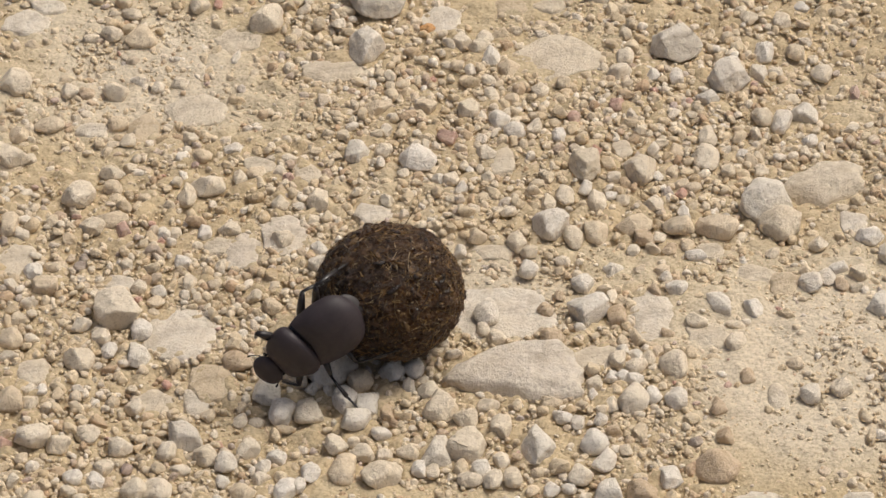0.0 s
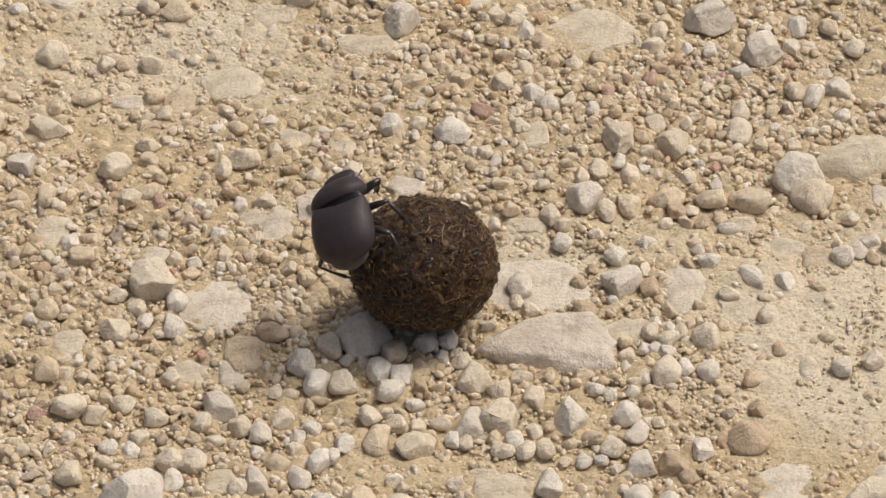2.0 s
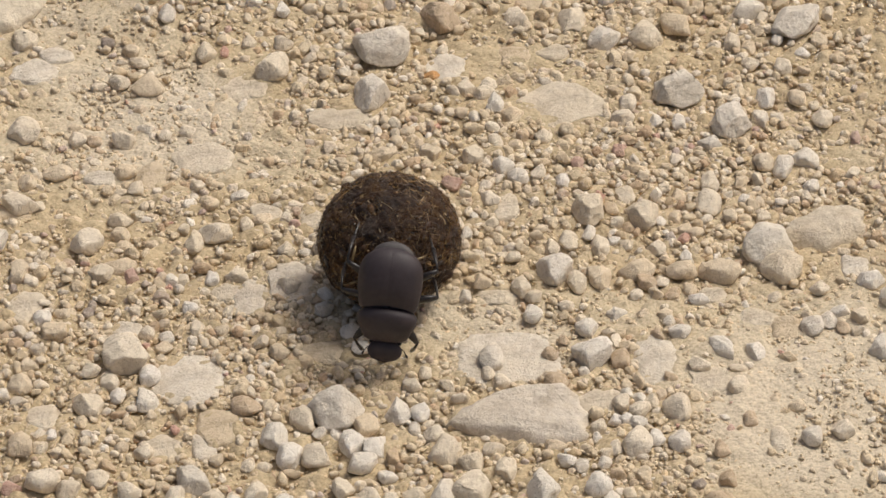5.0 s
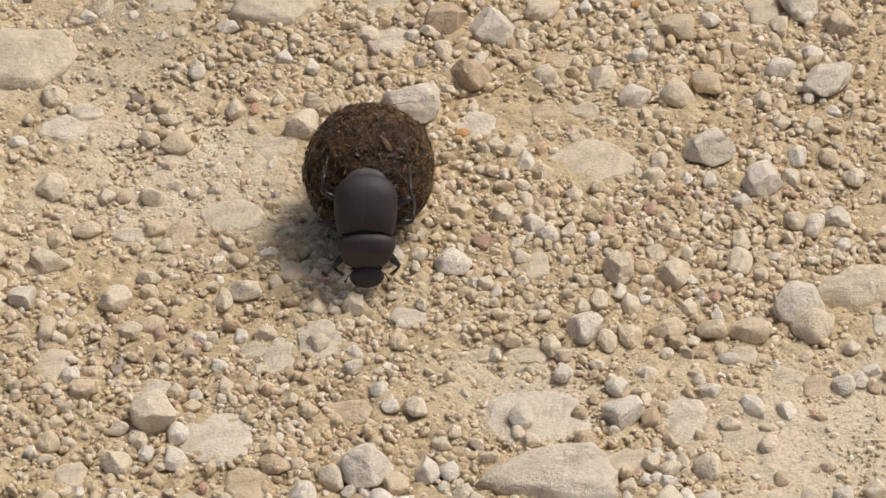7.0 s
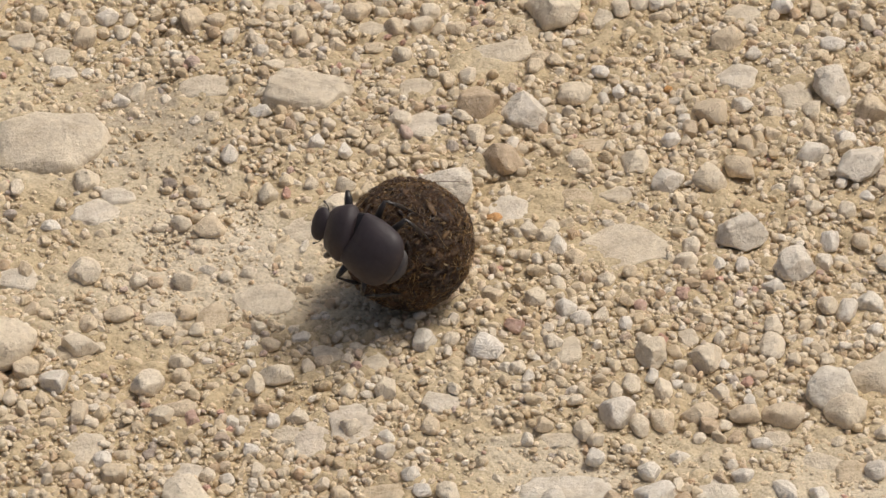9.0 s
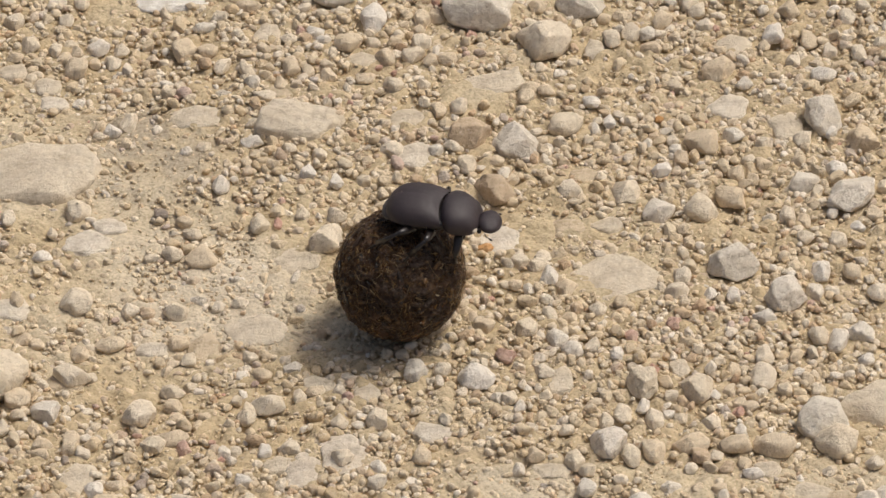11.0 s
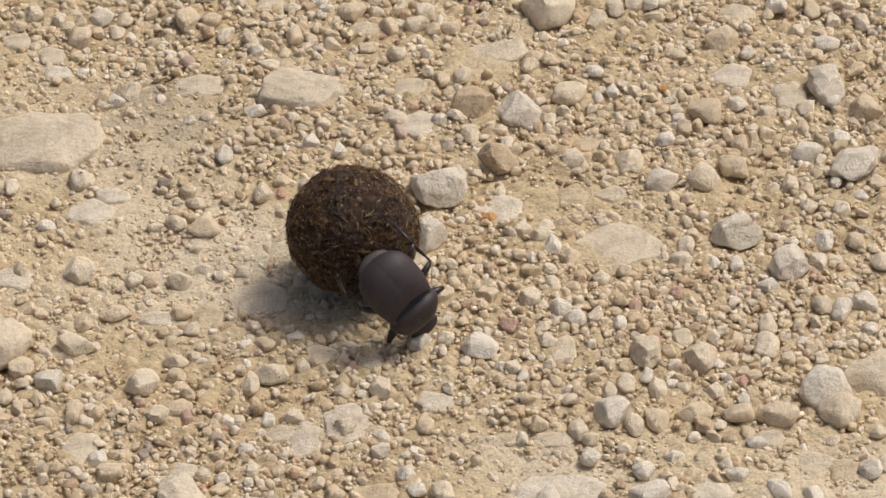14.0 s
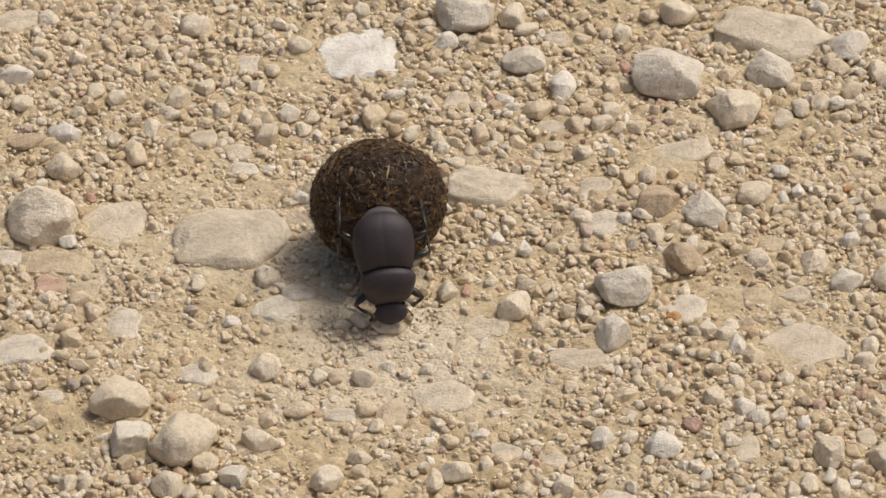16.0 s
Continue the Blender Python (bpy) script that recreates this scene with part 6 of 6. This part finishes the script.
def leg_rows(which, s, body_rows, ball_rows, bends, step=0.25):
    hip, thigh, shin = LEGS[which]
    socket, thigh, shin = Vector((hip[0], s * hip[1], hip[2])) * 0.001, thigh * 0.001, shin * 0.001
    phase = {"front": 0.0, "middle": 2.1, "hind": 4.2}[which] + (0 if s > 0 else 3.14)
    femurs, tibias, last = [], [], None
    for k in range(int(16 / step) + 1):
        t = k * step
        body, ball = between(body_rows, t), between(ball_rows, t).translation
        hip = between(bends, t) @ socket if which == "front" else socket
        busy = float(np.interp(t, [b[0] for b in BUSY], [b[1] for b in BUSY]))
        swing = busy * 2.2 * math.sin(t * 8.5 + phase)
        rest = Vector((REST[which][0] + swing, s * REST[which][1], REST[which][2])) * 0.001
        goal = body @ (between(bends, t) @ rest if which == "front" else rest)
        out = goal - ball
        if which != "front" or goal.z > 0.017:
            if out.length < BALL + (0.024 if which == "front" else 0.034 if goal.z > 0.02 else 0.019):
                goal = ball + out.normalized() * (BALL + 0.0004)
        raised = (body.to_3x3() @ Vector((0, s, 0))).z > 0.3
        if which == "front" and raised:
            goal = body @ (between(bends, t) @ Vector((0.0145, s * 0.0075, -0.0095)))
        elif goal.z < 0.017 and (goal - ball).length > BALL + 0.002:
            goal.z = 0.0022
        goal.z = max(goal.z, 0.002)
        for t0, t1, prop_side, (dx, dy) in PROPS:
            if which == "middle" and s == prop_side and t0 <= t <= t1:
                goal = body @ hip + Vector((dx, dy, 0)) * 0.001
                goal.z = 0.002
        local = body.inverted() @ goal
        pole = Vector((-0.3 if which == "hind" else 0.15, s * (0.55 if which == "front" else 1.0), 0.45))
        m, bend = reach(hip, local, thigh, shin, pole)
        if last is not None:
            q0, q1 = last.to_quaternion(), m.to_quaternion()
            away = q0.rotation_difference(q1).angle
            away = min(away, 2 * math.pi - away)
            if away > 1.2:
                m = Matrix.Translation(hip) @ q0.slerp(q1, 1.2 / away).to_matrix().to_4x4()
        last = m
        femurs.append((t, m))
        tibias.append((t, pose(thigh, 0, 0, 0, bend, 0)))
    return femurs, tibias


def motions():
    track = [
        (0, -0.0056, -0.0951),
        (3.2, -0.0056, -0.0951),
        (5.3, -0.0078, -0.0419),
        (5.5, -0.0123, -0.0308),
        (6, -0.0111, -0.0316),
        (6.5, -0.0217, -0.0228),
        (6.8, -0.0318, -0.0028),
        (7, -0.0235, 0.0135),
        (7.5, -0.0212, 0.0185),
        (13.8, -0.0212, 0.0185),
        (14, -0.0374, 0.0253),
        (14.5, -0.0543, 0.0368),
        (15, -0.0804, 0.0586),
        (15.5, -0.0837, 0.0758),
        (16, -0.0910, 0.0908),
    ]
    # seconds, the body's pose, and how far the fore part bends down and aside
    stances = [
        (0, pose(-0.0288, -0.1185, 0.0226, -71.7, 28.0, -159.4), 8, 6),
        (0.5, pose(-0.0307, -0.1169, 0.0198, -75.1, 32.0, -155.9), 5, 9),
        (1, pose(-0.0295, -0.1192, 0.0199, -74.2, 34.0, -152.8), 3, 8),
        (1.5, pose(-0.0313, -0.1111, 0.0295, -37.1, 13.4, 152.1), 22, -1),
        (2, pose(-0.0310, -0.1002, 0.0475, -28.3, -29.0, 101.4), 37, 10),
        (2.5, pose(-0.0126, -0.0915, 0.0580, -8.2, 2.1, 44.2), 11, 4),
        (2.75, pose(-0.0027, -0.0935, 0.0588, 1.8, -9.0, 12.5), 9, 2),
        (3, pose(0.0001, -0.0909, 0.0527, 5.8, 7.7, 9.9), 7, 0),
        (3.2, pose(0.0061, -0.1009, 0.0473, 27.7, 27.3, -4.8), 8, 0),
        (3.8, pose(0.0081, -0.0905, 0.0425, 21.7, 43.3, -24.4), 9, 1),
        (4.3, pose(0.0019, -0.0905, 0.0361, 4.5, 48.0, -76.0), 11, 1),
        (4.8, pose(-0.0083, -0.0835, 0.0259, -5.3, 61.1, -103.7), 12, 1),
        (5.3, pose(-0.0069, -0.0821, 0.0246, -0.1, 51.6, -90.9), 14, 1),
        (5.5, pose(-0.0112, -0.0676, 0.0241, 17.7, 46.7, -77.3), 14, 2),
        (6, pose(-0.0086, -0.0668, 0.0241, 14.0, 59.8, -65.8), 14, 1),
        (6.5, pose(-0.0138, -0.0602, 0.0214, 5.8, 50.4, -45.2), 11, -3),
        (6.8, pose(-0.0169, -0.0351, 0.0160, -7.0, 36.6, -54.7), 2, 6),
        (7, pose(-0.0243, -0.0181, 0.0241, -0.9, 54.3, -90.7), 15, 2),
        (7.5, pose(-0.0243, -0.0140, 0.0227, 1.8, 50.2, -99.0), 21, -2),
        (8, pose(-0.0279, -0.0123, 0.0228, -22.1, 48.8, -126.7), 10, 0),
        (8.5, pose(-0.0273, -0.0107, 0.0254, -60.5, 24.6, -166.1), 11, 5),
        (9, pose(-0.0370, 0.0005, 0.0383, -54.6, -13.2, 138.2), 12, 20),
        (9.2, pose(-0.0299, -0.0020, 0.0367, -55.5, -6.4, 141.1), 11, 19),
        (9.7, pose(-0.0445, 0.0081, 0.0418, -89.8, -68.2, 139.9), 11, 14),
        (10.2, pose(-0.0402, 0.0148, 0.0515, 44.2, -79.7, -32.8), 10, 10),
        (10.7, pose(-0.0201, 0.0238, 0.0555, -10.0, -34.3, 3.9), 9, 6),
        (11, pose(-0.0087, 0.0179, 0.0490, -1.0, -3.1, -15.0), 9, 3),
        (11.3, pose(-0.0018, 0.0122, 0.0446, 0.9, 4.3, -32.2), 8, 1),
        (11.5, pose(-0.0039, 0.0104, 0.0425, -2.7, 21.9, -35.1), 8, -1),
        (12, pose(-0.0041, 0.0061, 0.0386, -9.4, 46.6, -57.5), 7, 4),
        (12.5, pose(-0.0234, -0.0095, 0.0319, -14.1, 49.3, -114.0), 13, -2),
        (13, pose(-0.0227, -0.0099, 0.0297, -5.8, 57.9, -99.7), 12, -1),
        (13.5, pose(-0.0173, -0.0152, 0.0231, -3.9, 84.5, -87.6), 30, 5),
        (13.8, pose(-0.0165, -0.0152, 0.0231, -3.9, 84.5, -87.6), 30, 5),
        (14, pose(-0.0201, -0.0089, 0.0209, 37.7, 44.5, -25.2), 41, 0),
        (14.5, pose(-0.0357, 0.0084, 0.0209, 12.6, 52.3, -30.4), 6, 7),
        (15, pose(-0.0638, 0.0307, 0.0253, -3.5, 33.1, -52.5), 5, 5),
        (15.5, pose(-0.0730, 0.0402, 0.0241, 12.0, 48.7, -74.9), 11, -2),
        (16, pose(-0.0873, 0.0575, 0.0220, 2.1, 53.5, -80.4), 10, 2),
    ]
    body = [(t, m) for t, m, _, _ in stances]
    bends = [(t, Matrix.Translation(NECK) @ pose(0, 0, 0, 0, down, aside) @ Matrix.Translation(-NECK)) for t, _, down, aside in stances]
    ball_rows = rolling(track)
    STRAW.matrix_basis = between(ball_rows, 10.0).to_3x3().to_4x4().inverted() @ pose(0.0076, 0.0125, 0.0152, 0, 4, 3)
    for bit in PALE_STRAWS:
        bit.matrix_basis = between(ball_rows, 5.5).to_3x3().to_4x4().inverted()
    walk(BALL_THING, ball_rows)
    walk(BEETLE, body)
    for fore in FORE_PARTS:
        walk(fore, bends)
    for which, s, femur, tibia in WALKING_LEGS:
        femurs, tibias = leg_rows(which, s, body, ball_rows, bends)
        walk(femur, femurs)
        walk(tibia, tibias)


motions()
